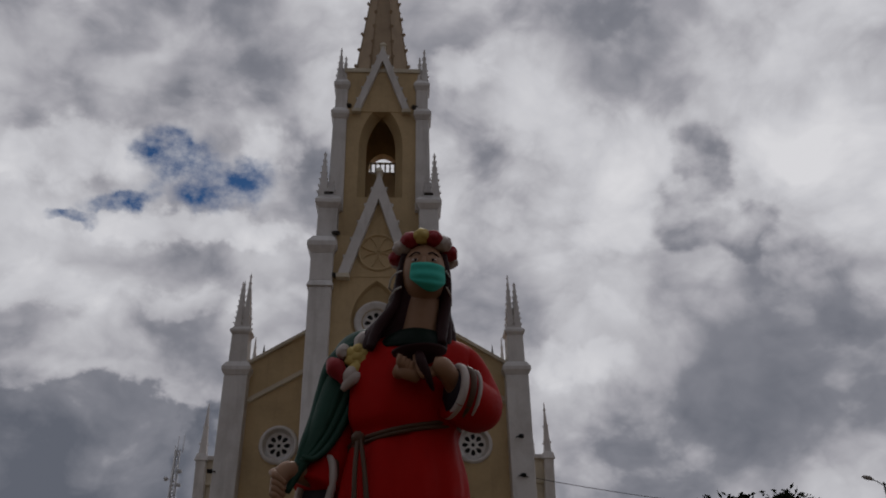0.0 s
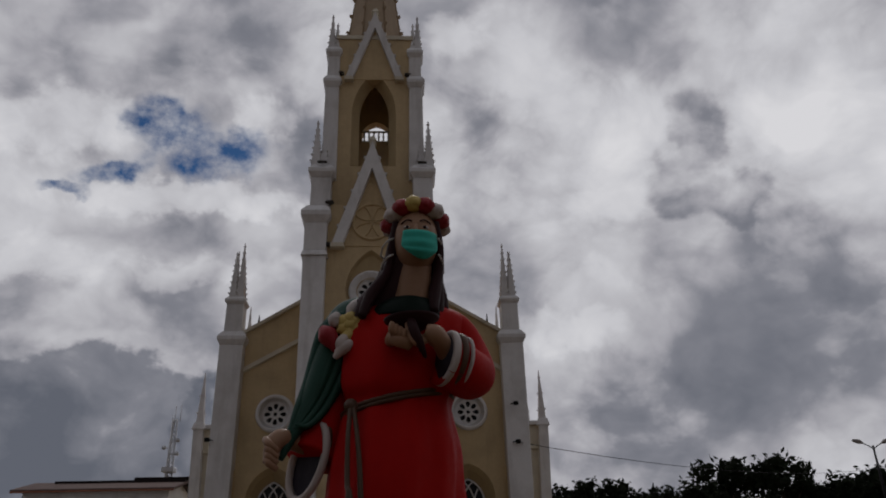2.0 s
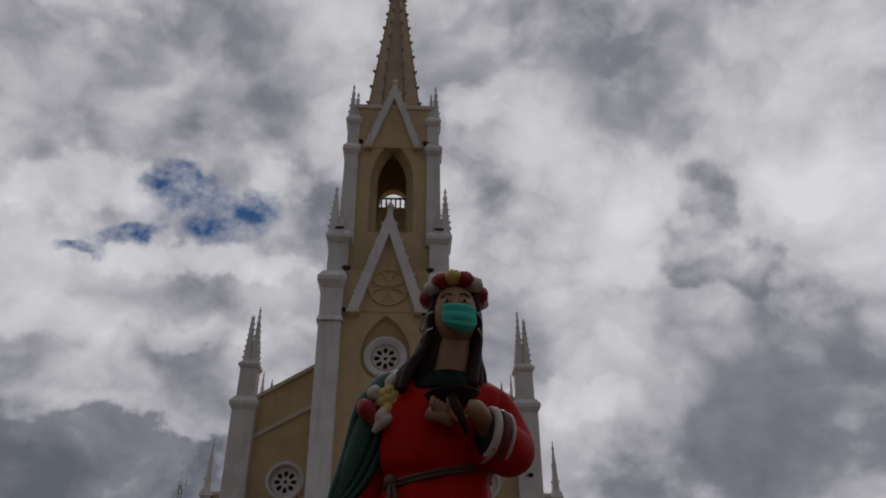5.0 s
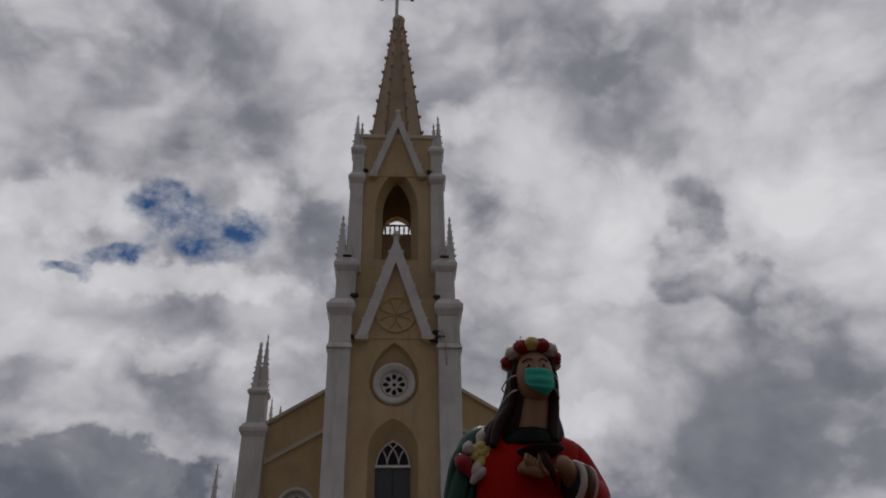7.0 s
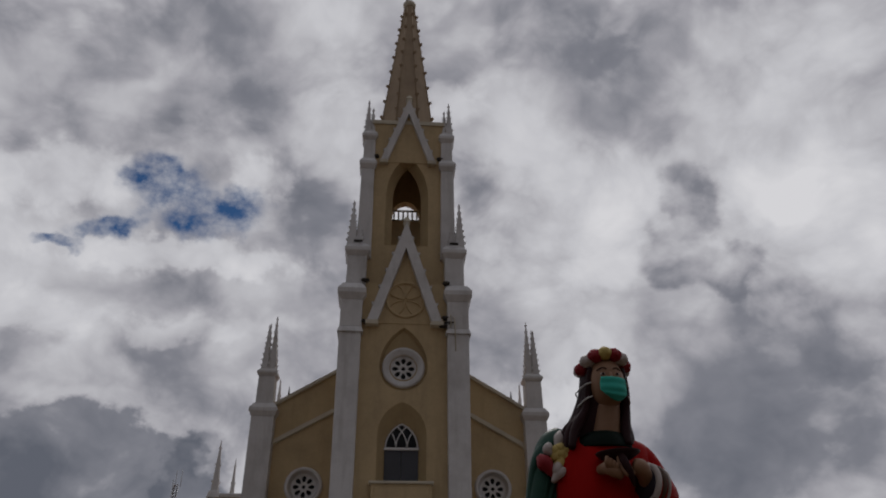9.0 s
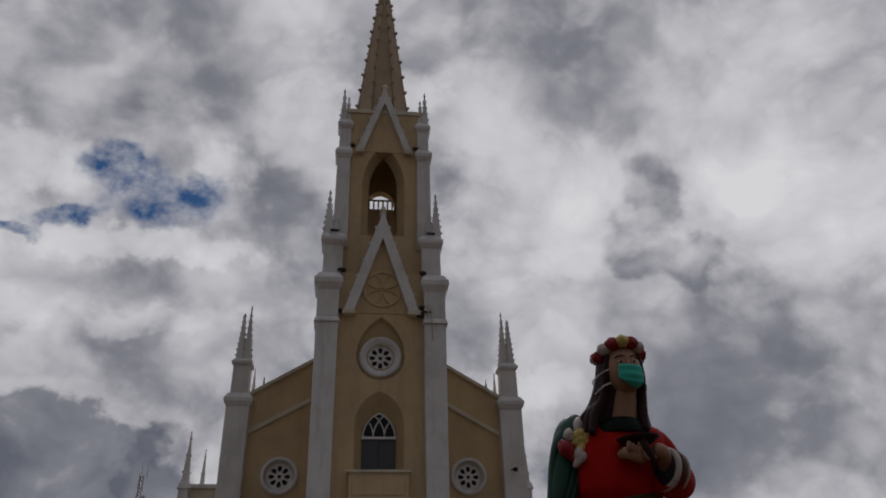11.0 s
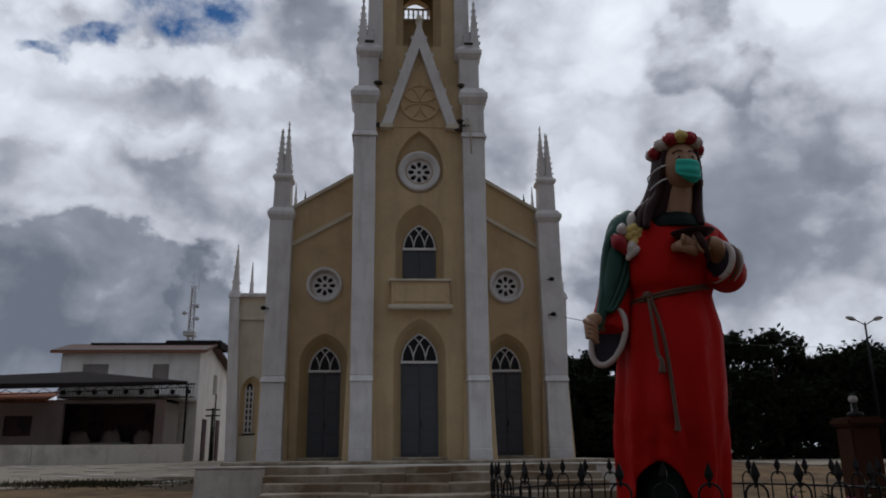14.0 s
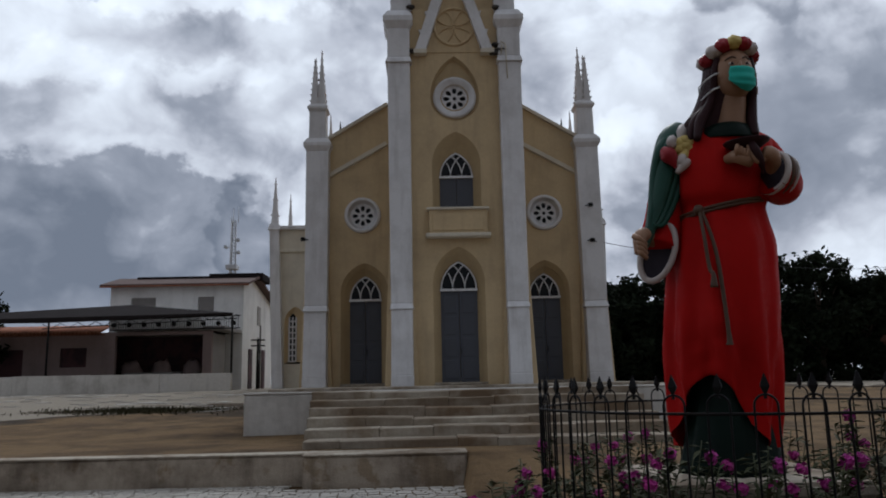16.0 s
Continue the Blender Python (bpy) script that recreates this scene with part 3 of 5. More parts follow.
def cap(bm, cx, cy, z, hx, hy, h=0.35, over=0.12):
    """A moulded offset: a cavetto, a fillet and a weathered top."""
    frustum(bm, cx, cy, z, z + h * 0.35, hx, hy, hx + over, hy + over)
    frustum(bm, cx, cy, z + h * 0.35, z + h * 0.6, hx + over, hy + over)
    frustum(bm, cx, cy, z + h * 0.6, z + h, hx + over, hy + over, hx * 0.9, hy * 0.9)


def block(name, material, parent, *args, label=""):
    bm = bm_new()
    frustum(bm, *args)
    bmesh.ops.bevel(bm, geom=bm.edges[:], offset=0.02, segments=1, affect="EDGES")
    return part(name, bm, material, parent, label)


def spirelets(parent, rows):
    for cx, cy, z0, z1, w, n in rows:
        bm = bm_new()
        spirelet(bm, cx, cy, z0, z1, w, n)
        part("spirelet", bm, WHITE, parent)


def corner_buttress(s):
    x = 4.965
    b = block("buttress", WHITE, church, s * x, 0.05, 2.78, 8.5, 0.40, 0.62, 0.415, 0.46, label="white limewashed corner buttress")
    block("plinth", WHITE, b, s * x, 0.05, -0.8, 0.25, 0.42, 0.9)
    block("lower_shaft", WHITE, b, s * x, 0.05, 0.25, 2.55, 0.41, 0.88, 0.39, 0.72)
    block("offset", WHITE, b, s * x, 0.05, 2.55, 2.78, 0.44, 0.78, 0.40, 0.62)
    block("core", OCHRE, b, s * (x + 0.02), 0.35, -0.8, 5.5, 0.60, 0.75, 0.38, 0.45)
    bm = bm_new()
    cap(bm, s * x, 0.05, 8.5, 0.415, 0.46, 0.5, 0.09)
    part("cap", bm, WHITE, b)
    p = block("pinnacle", WHITE, church, s * (x + 0.02), 0.0, 8.95, 10.05, 0.315, 0.33, 0.30, 0.31, label="white crocketed pinnacle")
    bm = bm_new()
    cap(bm, s * (x + 0.02), 0.0, 10.05, 0.30, 0.31, 0.3, 0.07)
    part("cap", bm, WHITE, p)
    block("core", WHITE, p, s * (x + 0.02), 0, 10.33, 11.2, 0.26, 0.26, 0.16, 0.16)
    spirelets(p, [(s * (x + 0.02) + dx * s, dy, 10.33, zt, 0.135, 8) for dx, dy, zt in ((-0.13, -0.13, 12.5), (0.13, -0.13, 12.15), (-0.13, 0.15, 11.9), (0.13, 0.15, 12.3))])
    spirelets(p, [(s * 4.62, 0.75, 8.9, 10.3, 0.09, 5)])


for s in (-1, 1):
    corner_buttress(s)

# tower: front wall with a niche for the rose, the middle window and the main door
TY = -0.12
bm = bm_new()
tear = arch(0, 0.93, 10.5, 10.62, 12.28)
tear = tear[1:-1] + [(0.93 * math.cos(a), 10.62 - 0.93 * math.sin(-a)) for a in [-math.pi * k / 12 for k in range(1, 12)]]
shape = [(-1.7, -0.8), (1.7, -0.8), (1.7, 14.2), (-1.7, 14.2)]
door_hole = arch(0, 0.94, 0.0, 3.6, 4.9)
win_hole = arch(0, 0.90, 6.28, 8.04, 9.27)
slab(bm, [shape, door_hole, win_hole, tear], TY, 0.75)
tower_wall = part("tower_wall", bm, OCHRE, tower, "ochre rendered tower front")
doorway(0, 0.94, 3.6, 4.9, 0.67, 3.36, 4.42, TY, tower)
bm = bm_new()
tin = [(x * 0.93, 10.62 + (z - 10.62) * 0.93) for x, z in tear]
splay(bm, tear, tin, TY, TY + 0.16, 0, True)
slab(bm, [tin, circle(0, 10.68, 0.5, 28)], TY + 0.16, TY + 0.3)
part("niche", bm, OCHRE_SHADE, tower)
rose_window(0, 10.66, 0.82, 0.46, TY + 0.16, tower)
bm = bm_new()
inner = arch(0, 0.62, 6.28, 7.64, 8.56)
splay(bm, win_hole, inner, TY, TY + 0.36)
part("reveal", bm, OCHRE_SHADE, tower)
shutter = part("shutter", soft_box(-0.62, -0.006, TY + 0.33, TY + 0.38, 6.3, 7.6, 0.006), DOOR, tower, "grey closed shutters")
part("leaf", soft_box(0.006, 0.62, TY + 0.33, TY + 0.38, 6.3, 7.6, 0.006), DOOR, shutter)
tracery_lights(0, 0.62, 7.6, 7.64, 8.56, TY + 0.28, tower)
balcony = part("balcony", soft_box(-1.05, 1.08, TY - 0.3, TY, 5.35, 6.22, 0.02), OCHRE, tower, "solid ochre balcony parapet")
part("rail", soft_box(-1.13, 1.15, TY - 0.38, TY, 6.22, 6.31, 0.02), CREAM, balcony)
part("slab", soft_box(-1.17, 1.19, TY - 0.42, TY, 5.2, 5.35, 0.03), CREAM, balcony)
part("panel", soft_box(-0.93, 0.95, TY - 0.33, TY - 0.28, 5.45, 6.1, 0.02), OCHRE, balcony)


def tower_buttress(s):
    x = 2.06
    b = block("buttress", WHITE, tower, s * x, 0.2, 2.82, 11.9, 0.385, 0.82, 0.42, 0.66, s * 0.03, label="tall white limewashed tower buttress")
    block("plinth", WHITE, b, s * x, 0.2, -0.8, 0.3, 0.393, 1.075)
    block("lower_shaft", WHITE, b, s * x, 0.2, 0.3, 2.6, 0.385, 1.06, 0.375, 0.92)
    block("offset", WHITE, b, s * x, 0.2, 2.6, 2.82, 0.41, 0.98, 0.385, 0.82)
    block("core", OCHRE, b, s * (x + 0.04), 0.6, -0.8, 6.0, 0.62, 1.0, 0.38, 0.7)
    block("offset", WHITE, b, s * (x + 0.03), 0.2, 11.9, 12.15, 0.50, 0.74, 0.43, 0.64)
    block("upper_shaft", WHITE, b, s * (x + 0.03), 0.2, 12.15, 13.3, 0.42, 0.62)
    bm = bm_new()
    cap(bm, s * (x + 0.04), 0.2, 13.3, 0.42, 0.62, 0.75, 0.14)
    part("cap", bm, WHITE, b)
    p = block("pinnacle", WHITE, tower, s * 1.99, 0.35, 14.0, 15.4, 0.40, 0.55, 0.38, 0.52, label="white stepped pinnacle")
    bm = bm_new()
    cap(bm, s * 1.99, 0.35, 15.4, 0.38, 0.52, 0.6, 0.13)
    part("cap", bm, WHITE, p)
    spirelets(p, [(s * 2.08 + dx * s, 0.3 + dy, 15.95, zt, 0.19, 7) for dx, dy, zt in ((0.17, -0.22, 18.15), (0.17, 0.2, 17.4), (-0.12, -0.05, 17.5))])
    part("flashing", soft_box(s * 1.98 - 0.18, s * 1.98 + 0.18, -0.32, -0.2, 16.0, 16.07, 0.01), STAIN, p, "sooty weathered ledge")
    c = block("belfry_buttress", WHITE, tower, s * 1.76, 0.55, 15.5, 20.0, 0.31, 0.42, 0.28, 0.38)
    bm = bm_new()
    cap(bm, s * 1.76, 0.55, 20.0, 0.28, 0.38, 0.6, 0.10)
    part("cap", bm, WHITE, c)
    block("upper_shaft", WHITE, c, s * 1.74, 0.55, 20.5, 21.7, 0.26, 0.34, 0.25, 0.33)
    bm = bm_new()
    cap(bm, s * 1.74, 0.55, 21.6, 0.25, 0.33, 0.55, 0.10)
    part("cap", bm, WHITE, c)
    block("core", WHITE, c, s * 1.76, 0.5, 22.1, 22.9, 0.24, 0.24, 0.14, 0.14)
    spirelets(c, [(s * 1.76 + dx * s, 0.5 + dy, 22.1, zt, 0.155, 5) for dx, dy, zt in ((0.1, -0.1, 24.0), (-0.1, 0.1, 23.7), (0.1, 0.12, 23.5))])
    r = block("rear_buttress", WHITE, tower, s * 1.9, 4.0, -0.8, 15.4, 0.45, 0.42)
    block("upper_shaft", WHITE, r, s * 1.76, 3.9, 15.4, 21.7, 0.3, 0.38)
    bm = bm_new()
    cap(bm, s * 1.76, 3.9, 21.6, 0.25, 0.33, 0.55, 0.10)
    part("cap", bm, WHITE, r)
    spirelets(r, [(s * 1.76, 3.9, 22.1, 23.9, 0.16, 5)])


for s in (-1, 1):
    tower_buttress(s)

# tower side walls and belfry with openings front and rear
bm = bm_new()
for s in (-1, 1):
    box(bm, s * 1.72 - 0.2, s * 1.72 + 0.2, 0.75, 4.42, -0.8, 14.2)
box(bm, -1.7, 1.7, 3.6, 4.1, 8.0, 14.2)
part("tower_side", bm, OCHRE, tower)
bm = bm_new()
open_f = arch(0, 0.92, 16.2, 18.7, 20.9)
slab(bm, [[(-1.62, 14.2), (1.62, 14.2), (1.62, 22.7), (-1.62, 22.7)], open_f], 0.32, 0.75)
part("belfry_wall", bm, OCHRE, tower, "ochre belfry wall with a pointed opening")
bm = bm_new()
inner = arch(0, 0.62, 16.2, 18.75, 20.45)
splay(bm, open_f, inner, 0.32, 0.8)
part("belfry_reveal", bm, OCHRE_SHADE, tower)
bm = bm_new()
back = arch(0, 0.66, 19.4, 19.75, 20.5)
slab(bm, [[(-1.62, 14.2), (1.62, 14.2), (1.62, 22.7), (-1.62, 22.7)], back], 3.6, 4.05)
part("belfry_wall", bm, OCHRE, tower)
bm = bm_new()
for s in (-1, 1):
    for y0, y1, z0, z1 in ((0.75, 1.5, 16.6, 20.0), (2.85, 3.6, 16.6, 20.0), (0.75, 3.6, 14.2, 16.6), (0.75, 3.6, 20.0, 22.7)):
        box(bm, s * 1.42 - 0.2, s * 1.42 + 0.2, y0, y1, z0, z1)
box(bm, -1.6, 1.6, 0.75, 3.6, 14.15, 15.0)
box(bm, -1.6, 1.6, 0.75, 3.6, 22.3, 22.65)
part("belfry_side", bm, OCHRE, tower)
bm = bm_new()
box(bm, -0.66, 0.66, 3.55, 3.62, 19.92, 19.99)
box(bm, -0.66, 0.66, 3.55, 3.62, 19.38, 19.45)
rail = part("belfry_rail", bm, CREAM, tower, "balustrade in the rear belfry opening")
for k in range(6):
    bm = bm_new()
    x = -0.55 + k * 0.22
    tube(bm, [(x, 3.58, 19.42), (x, 3.58, 19.54), (x, 3.58, 19.66), (x, 3.58, 19.8), (x, 3.58, 19.95)], [0.05, 0.03, 0.05, 0.03, 0.05], 8)
    part("baluster", bm, CREAM, rail)


def gable(half, z0, apex, y, w, depth, label):
    """A steep open gable of two raking bars over a recessed field, with an apex block."""
    bm = bm_new()
    slab(bm, [[(-half + w * 0.4, z0), (half - w * 0.4, z0), (0, apex - w * 1.2)]], y + depth - 0.01, y + depth + 0.4)
    g = part("gable", bm, OCHRE, tower, label)
    for s in (-1, 1):
        bm = bm_new()
        slab(bm, [[(s * half, z0), (s * (half - w), z0), (0, apex - w * (apex - z0) / half), (0, apex)][::s]], y, y + depth + 0.3)
        part("raking_bar", bm, WHITE, g)
        bm = bm_new()
        box(bm, s * (half - w / 2) - w * 0.62, s * (half - w / 2) + w * 0.62, y - 0.04, y + depth + 0.2, z0 - 0.14, z0 + 0.02)
        part("kneeler", bm, CREAM, g)
        n = 6
        for k in range(1, n):
            u = k / n
            bm = bm_new()
            cx, cz = s * half * (1 - u), z0 + (apex - z0) * u
            frustum(bm, cx + s * 0.01, y + 0.15, cz - 0.05, cz + 0.07, 0.04, 0.08, 0.06, 0.1, s * 0.02)
            part("crocket", bm, WHITE, g)
    bm = bm_new()
    frustum(bm, 0, y + 0.2, apex - 0.3, apex + 0.05, 0.10, 0.14, 0.13, 0.15)
    frustum(bm, 0, y + 0.2, apex + 0.05, apex + 0.3, 0.16, 0.17, 0.06, 0.06)
    part("finial", bm, CREAM, g)
    return g


g = gable(1.47, 12.42, 16.95, TY - 0.3, 0.40, 0.28, "steep white gable over the tower front")
# cross medallion
bm = bm_new()
n = 36
prof = [(0.80, 0.0), (0.79, -0.06), (0.74, -0.08), (0.70, -0.05), (0.69, 0.0)]
loft(bm, [[(0.03 + r * math.cos(2 * math.pi * k / n), TY - 0.03 + d, 13.45 + r * math.sin(2 * math.pi * k / n)) for k in range(n)] for r, d in prof], 0, False)
med = part("cross_medallion", bm, OCHRE, tower, "ochre relief medallion with a cross")
for k in range(4):
    a = math.pi / 2 * k
    ca, sa = math.cos(a), math.sin(a)
    for e in (-1, 1):
        bm = bm_new()
        bar(bm, [(0.03 + u * ca - v * sa, 13.45 + u * sa + v * ca) for u, v in ((0.05, 0.03 * e), (0.25, 0.05 * e), (0.5, 0.16 * e), (0.66, 0.34 * e))], TY - 0.03, 0.06, 0.06)
        part("cross_arm", bm, OCHRE, med)
g2 = gable(1.22, 20.45, 24.0, 0.1, 0.30, 0.2, "steep gable over the belfry opening")
bm = bm_new()
box(bm, -1.66, 1.66, 0.26, 0.5, 22.6, 22.8)
part("parapet", bm, CREAM, tower)
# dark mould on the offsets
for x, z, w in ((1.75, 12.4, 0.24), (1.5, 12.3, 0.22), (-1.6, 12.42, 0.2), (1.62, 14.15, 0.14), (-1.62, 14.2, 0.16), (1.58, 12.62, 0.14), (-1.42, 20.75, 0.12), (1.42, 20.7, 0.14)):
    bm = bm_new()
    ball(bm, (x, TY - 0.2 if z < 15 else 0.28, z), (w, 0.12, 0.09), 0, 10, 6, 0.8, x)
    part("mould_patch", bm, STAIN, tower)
bm = bm_new()
tube(bm, [(1.78, -0.48, 12.2), (1.82, -0.5, 12.5), (1.76, -0.5, 12.7), (1.95, -0.52, 12.55), (1.98, -0.52, 11.2)], 0.025, 6)
part("downpipe", bm, CREAM, tower)

# spire: eight sides, with crockets up each edge
bm = bm_new()
SY, Z0, Z1 = 2.15, 22.6, 32.1
loft(bm, [[(r * math.cos(math.pi / 8 + math.pi / 4 * k), SY + r * math.sin(math.pi / 8 + math.pi / 4 * k), z) for k in range(8)] for r, z in ((1.44, Z0), (1.18, 24.8), (0.25, Z1))])
for f in bm.faces:
    f.smooth = False
spire = part("spire", bm, OCHRE_DIM, tower, "tall ochre eight-sided spire")
bm = bm_new()
frustum(bm, 0, 0, -0.06, 0.1, 0.05, 0.05, 0.10, 0.09, 0.06)
frustum(bm, 0.08, 0, 0.1, 0.17, 0.09, 0.08, 0.04, 0.04, 0.03)
crocket = bpy.data.meshes.new("crocket")
bm.to_mesh(crocket)
bm.free()
crocket.materials.append(OCHRE_DIM)
for k in range(8):
    a = math.pi / 8 + math.pi / 4 * k
    for i in range(9):
        z = 23.0 + i * 1.02
        r = 1.44 + (0.25 - 1.44) * (z - Z0) / (Z1 - Z0)
        share("crocket", crocket, spire, pose(r * math.cos(a) * 1.01, SY + r * math.sin(a) * 1.01, z, 0, 0, math.degrees(a)) @ Matrix.Scale(0.8, 4))
for k in range(8):
    a = math.pi / 8 + math.pi / 4 * k
    bm = bm_new()
    tube(bm, [(r * math.cos(a), SY + r * math.sin(a), z) for r, z in ((1.42, Z0 + 0.1), (0.26, Z1))], [0.05, 0.03], 6)
    part("rib", bm, OCHRE_DIM, spire)
bm = bm_new()
loft(bm, [[(r * math.cos(2 * math.pi * k / 16), SY + r * math.sin(2 * math.pi * k / 16), z) for k in range(16)] for r, z in ((0.24, 31.95), (0.33, 32.1), (0.34, 32.3), (0.22, 32.45), (0.12, 32.5))])
part("spire_cap", bm, CREAM, spire)
bm = bm_new()
box(bm, -0.09, 0.09, SY - 0.08, SY + 0.08, 32.4, 35.0)
box(bm, -0.85, 0.85, SY - 0.08, SY + 0.08, 33.95, 34.15)
for x in (-0.85, 0.85):
    frustum(bm, x, SY, 33.88, 34.22, 0.1, 0.1)
frustum(bm, 0, SY, 34.95, 35.15, 0.14, 0.1)
part("cross", bm, WHITE, tower, "white cross on the spire").location.x = -0.18

for o in (spire,):
    o.location.x = -0.07

# nave body, roof and transepts behind
bm = bm_new()
box(bm, -4.9, 4.9, 0.8, 36, -0.8, 8.6)
part("nave_wall", bm, OCHRE, church)
bm = bm_new()
slab(bm, [[(-5.2, 8.55), (5.2, 8.55), (0, 11.3)]], 0.6, 36)
part("nave_roof", bm, TILE, church, "clay-tiled nave roof")
bm = bm_new()
slab(bm, [[(-4.0, 8.0), (4.0, 8.0), (4.0, 9.2), (0, 11.4), (-4.0, 9.2)]], 22.0, 22.3)
part("rear_gable", bm, OCHRE, church)


def transept(s, e, nearer):
    """A wing with a parapet, a corner buttress with pinnacles and a latticed pointed window."""
    bm = bm_new()
    hole = arch(s * (e - 1.3), 0.62, 1.2, 3.6, 4.5)
    slab(bm, [[(s * 4.9, -0.8), (s * (e - 0.32), -0.8), (s * e, 9.05), (s * 4.9, 9.3)], hole], 17.0, 17.4)
    t = nearer(part("transept_wall", bm, CREAM, church, "pale cream transept wall"))
    bm = bm_new()
    box(bm, min(s * (e - 0.8), s * (e - 0.4)), max(s * (e - 0.8), s * (e - 0.4)), 17.4, 26.5, -0.8, 9.05)
    box(bm, min(s * 4.9, s * (e - 0.4)), max(s * 4.9, s * (e - 0.4)), 26.2, 26.6, -0.8, 9.05)
    box(bm, min(s * 4.9, s * (e - 0.4)), max(s * 4.9, s * (e - 0.4)), 17.4, 26.2, 8.8, 9.1)
    part("side_wall", bm, CREAM, t)
    bm = bm_new()
    inner = arch(s * (e - 1.12), 0.24, 1.35, 3.6, 4.15)
    splay(bm, hole, inner, 17.0, 17.25)
    part("reveal", bm, OCHRE, t)
    bm = bm_new()
    slab(bm, [inner], 17.26, 17.3)
    win = part("window_pane", bm, GLASS, t)
    bm = bm_new()
    for k in range(3):
        x = s * (e - 1.12) - 0.2 + 0.2 * k
        box(bm, x - 0.04, x + 0.04, 17.2, 17.26, 1.3, 3.9)
    for k in range(8):
        z = 1.35 + k * 0.33
        box(bm, s * (e - 1.12) - 0.24, s * (e - 1.12) + 0.24, 17.19, 17.25, z - 0.04, z + 0.04)
    part("lattice", bm, WHITE, win)
    part("coping", soft_box(min(s * 4.9, s * (e + 0.15)), max(s * 4.9, s * (e + 0.15)), 16.85, 17.5, 9.05, 9.3, 0.04), WHITE, t)
    part("string_course", soft_box(min(s * 4.9, s * (e + 0.05)), max(s * 4.9, s * (e + 0.05)), 16.9, 17.02, 7.7, 7.9, 0.03), CREAM, t)
    bm = bm_new()
    frustum(bm, s * (e - 0.42), 17.0, -0.8, 9.0, 0.32, 0.5, 0.26, 0.36, s * 0.37)
    part("buttress", bm, WHITE, t)
    bm = bm_new()
    frustum(bm, s * (e - 2.6), 16.9, -0.8, 7.6, 0.3, 0.4, 0.24, 0.3)
    part("buttress", bm, WHITE, t)
    p = nearer(block("pinnacle", WHITE, church, s * (e - 0.05), 17.0, 9.0, 9.4, 0.36, 0.42, 0.26, 0.3))
    spirelets(p, [(s * (e - 0.05), 17.0, 9.35, 12.2, 0.2, 3)])
    p = nearer(block("pinnacle", WHITE, church, s * (e - 0.05), 22.0, 8.8, 9.3, 0.34, 0.34, 0.28, 0.28))
    spirelets(p, [(s * (e - 0.05), 22.0, 9.25, 12.4, 0.18, 3)])


def scaled_from(x, y, z, k):
    def apply(ob):
        ob.location, ob.scale = ((1 - k) * x, (1 - k) * y, (1 - k) * z), (k, k, k)
        return ob
    return apply


transept(-1, 10.12, scaled_from(0.0, -27.2, 0.17, 0.90))
transept(1, 9.15, scaled_from(0.9, -26.7, 0.22, 0.90))


# ---- statue ----
OFF = Vector((0.26, -0.52, 0.0))
RED = paint("red_enamel", (0.36, 0.006, 0.005), 0.6, (0.20, 0.003, 0.003), 0.45, 0.15, 0.12, 2.0, 0.12, gloss=0.06)
GREEN = paint("dark_green_enamel", (0.006, 0.05, 0.033), 0.5, (0.01, 0.035, 0.025), 0.4, 0.15, 0, 2.0, 0.1)
UNDER = paint("black_green_enamel", (0.004, 0.011, 0.008), 0.5, (0.01, 0.01, 0.01), 0.4, 0.15, 0, 2.0, 0.1, gloss=0.08)
SKIN = paint("tan_enamel", (0.29, 0.165, 0.10), 0.5, (0.13, 0.07, 0.04), 0.4, 0.12, 0, 3.0, 0.06)
HAIR = paint("dark_brown_enamel", (0.032, 0.013, 0.015), 0.55, (0.015, 0.008, 0.008), 0.4, 0.15, 0.3, 4.0, 0.3, gloss=0.1)
PINKWHITE = paint("off_white_enamel", (0.46, 0.41, 0.39), 0.6, (0.35, 0.25, 0.22), 0.35, 0.12, 0, 4.0, 0.1)
YELLOW = paint("cream_yellow_enamel", (0.50, 0.38, 0.12), 0.6, (0.40, 0.28, 0.1), 0.35, 0.12, 0, 4.0, 0.1)
ROSE = paint("rose_red_enamel", (0.26, 0.012, 0.02), 0.55, (0.2, 0.01, 0.02), 0.4, 0.12, 0, 4.0, 0.1)
BROWN = paint("brown_enamel", (0.075, 0.038, 0.022), 0.5, (0.05, 0.03, 0.02), 0.4, 0.12, 0, 4.0, 0.1)
# Near-black for the sleeve mouths: the hollow's shade put into the colour.
HOLLOW = paint("sleeve_hollow_shade", (0.015, 0.01, 0.02), 0.7, (0.01, 0.01, 0.01), 0.3, 0.1)
MASK = paint("turquoise_mask_cloth", (0.035, 0.38, 0.31), 0.85, (0.03, 0.27, 0.22), 0.3, 0.1, 0, 6.0, 0.1)
STRAP = paint("white_elastic", (0.6, 0.6, 0.6), 0.8, (0.4, 0.4, 0.4), 0.3, 0.1)
S_RED, S_GREEN, S_UNDER, S_SKIN, S_HAIR, S_WHITE, S_YELLOW, S_ROSE, S_BROWN, S_HOLLOW = range(10)


def smooth_sections(sec, n):
    """Catmull-Rom through rows of numbers."""
    out = []
    m = len(sec)
    for i in range(m - 1):
        p0, p1, p2, p3 = (np.array(sec[max(0, min(m - 1, i + d))], float) for d in (-1, 0, 1, 2))
        for k in range(n):
            t = k / n
            out.append(0.5 * (2 * p1 + (p2 - p0) * t + (2 * p0 - 5 * p1 + 4 * p2 - p3) * t * t + (3 * p1 - p0 - 3 * p2 + p3) * t ** 3))
    return [list(o) for o in out] + [list(sec[-1])]


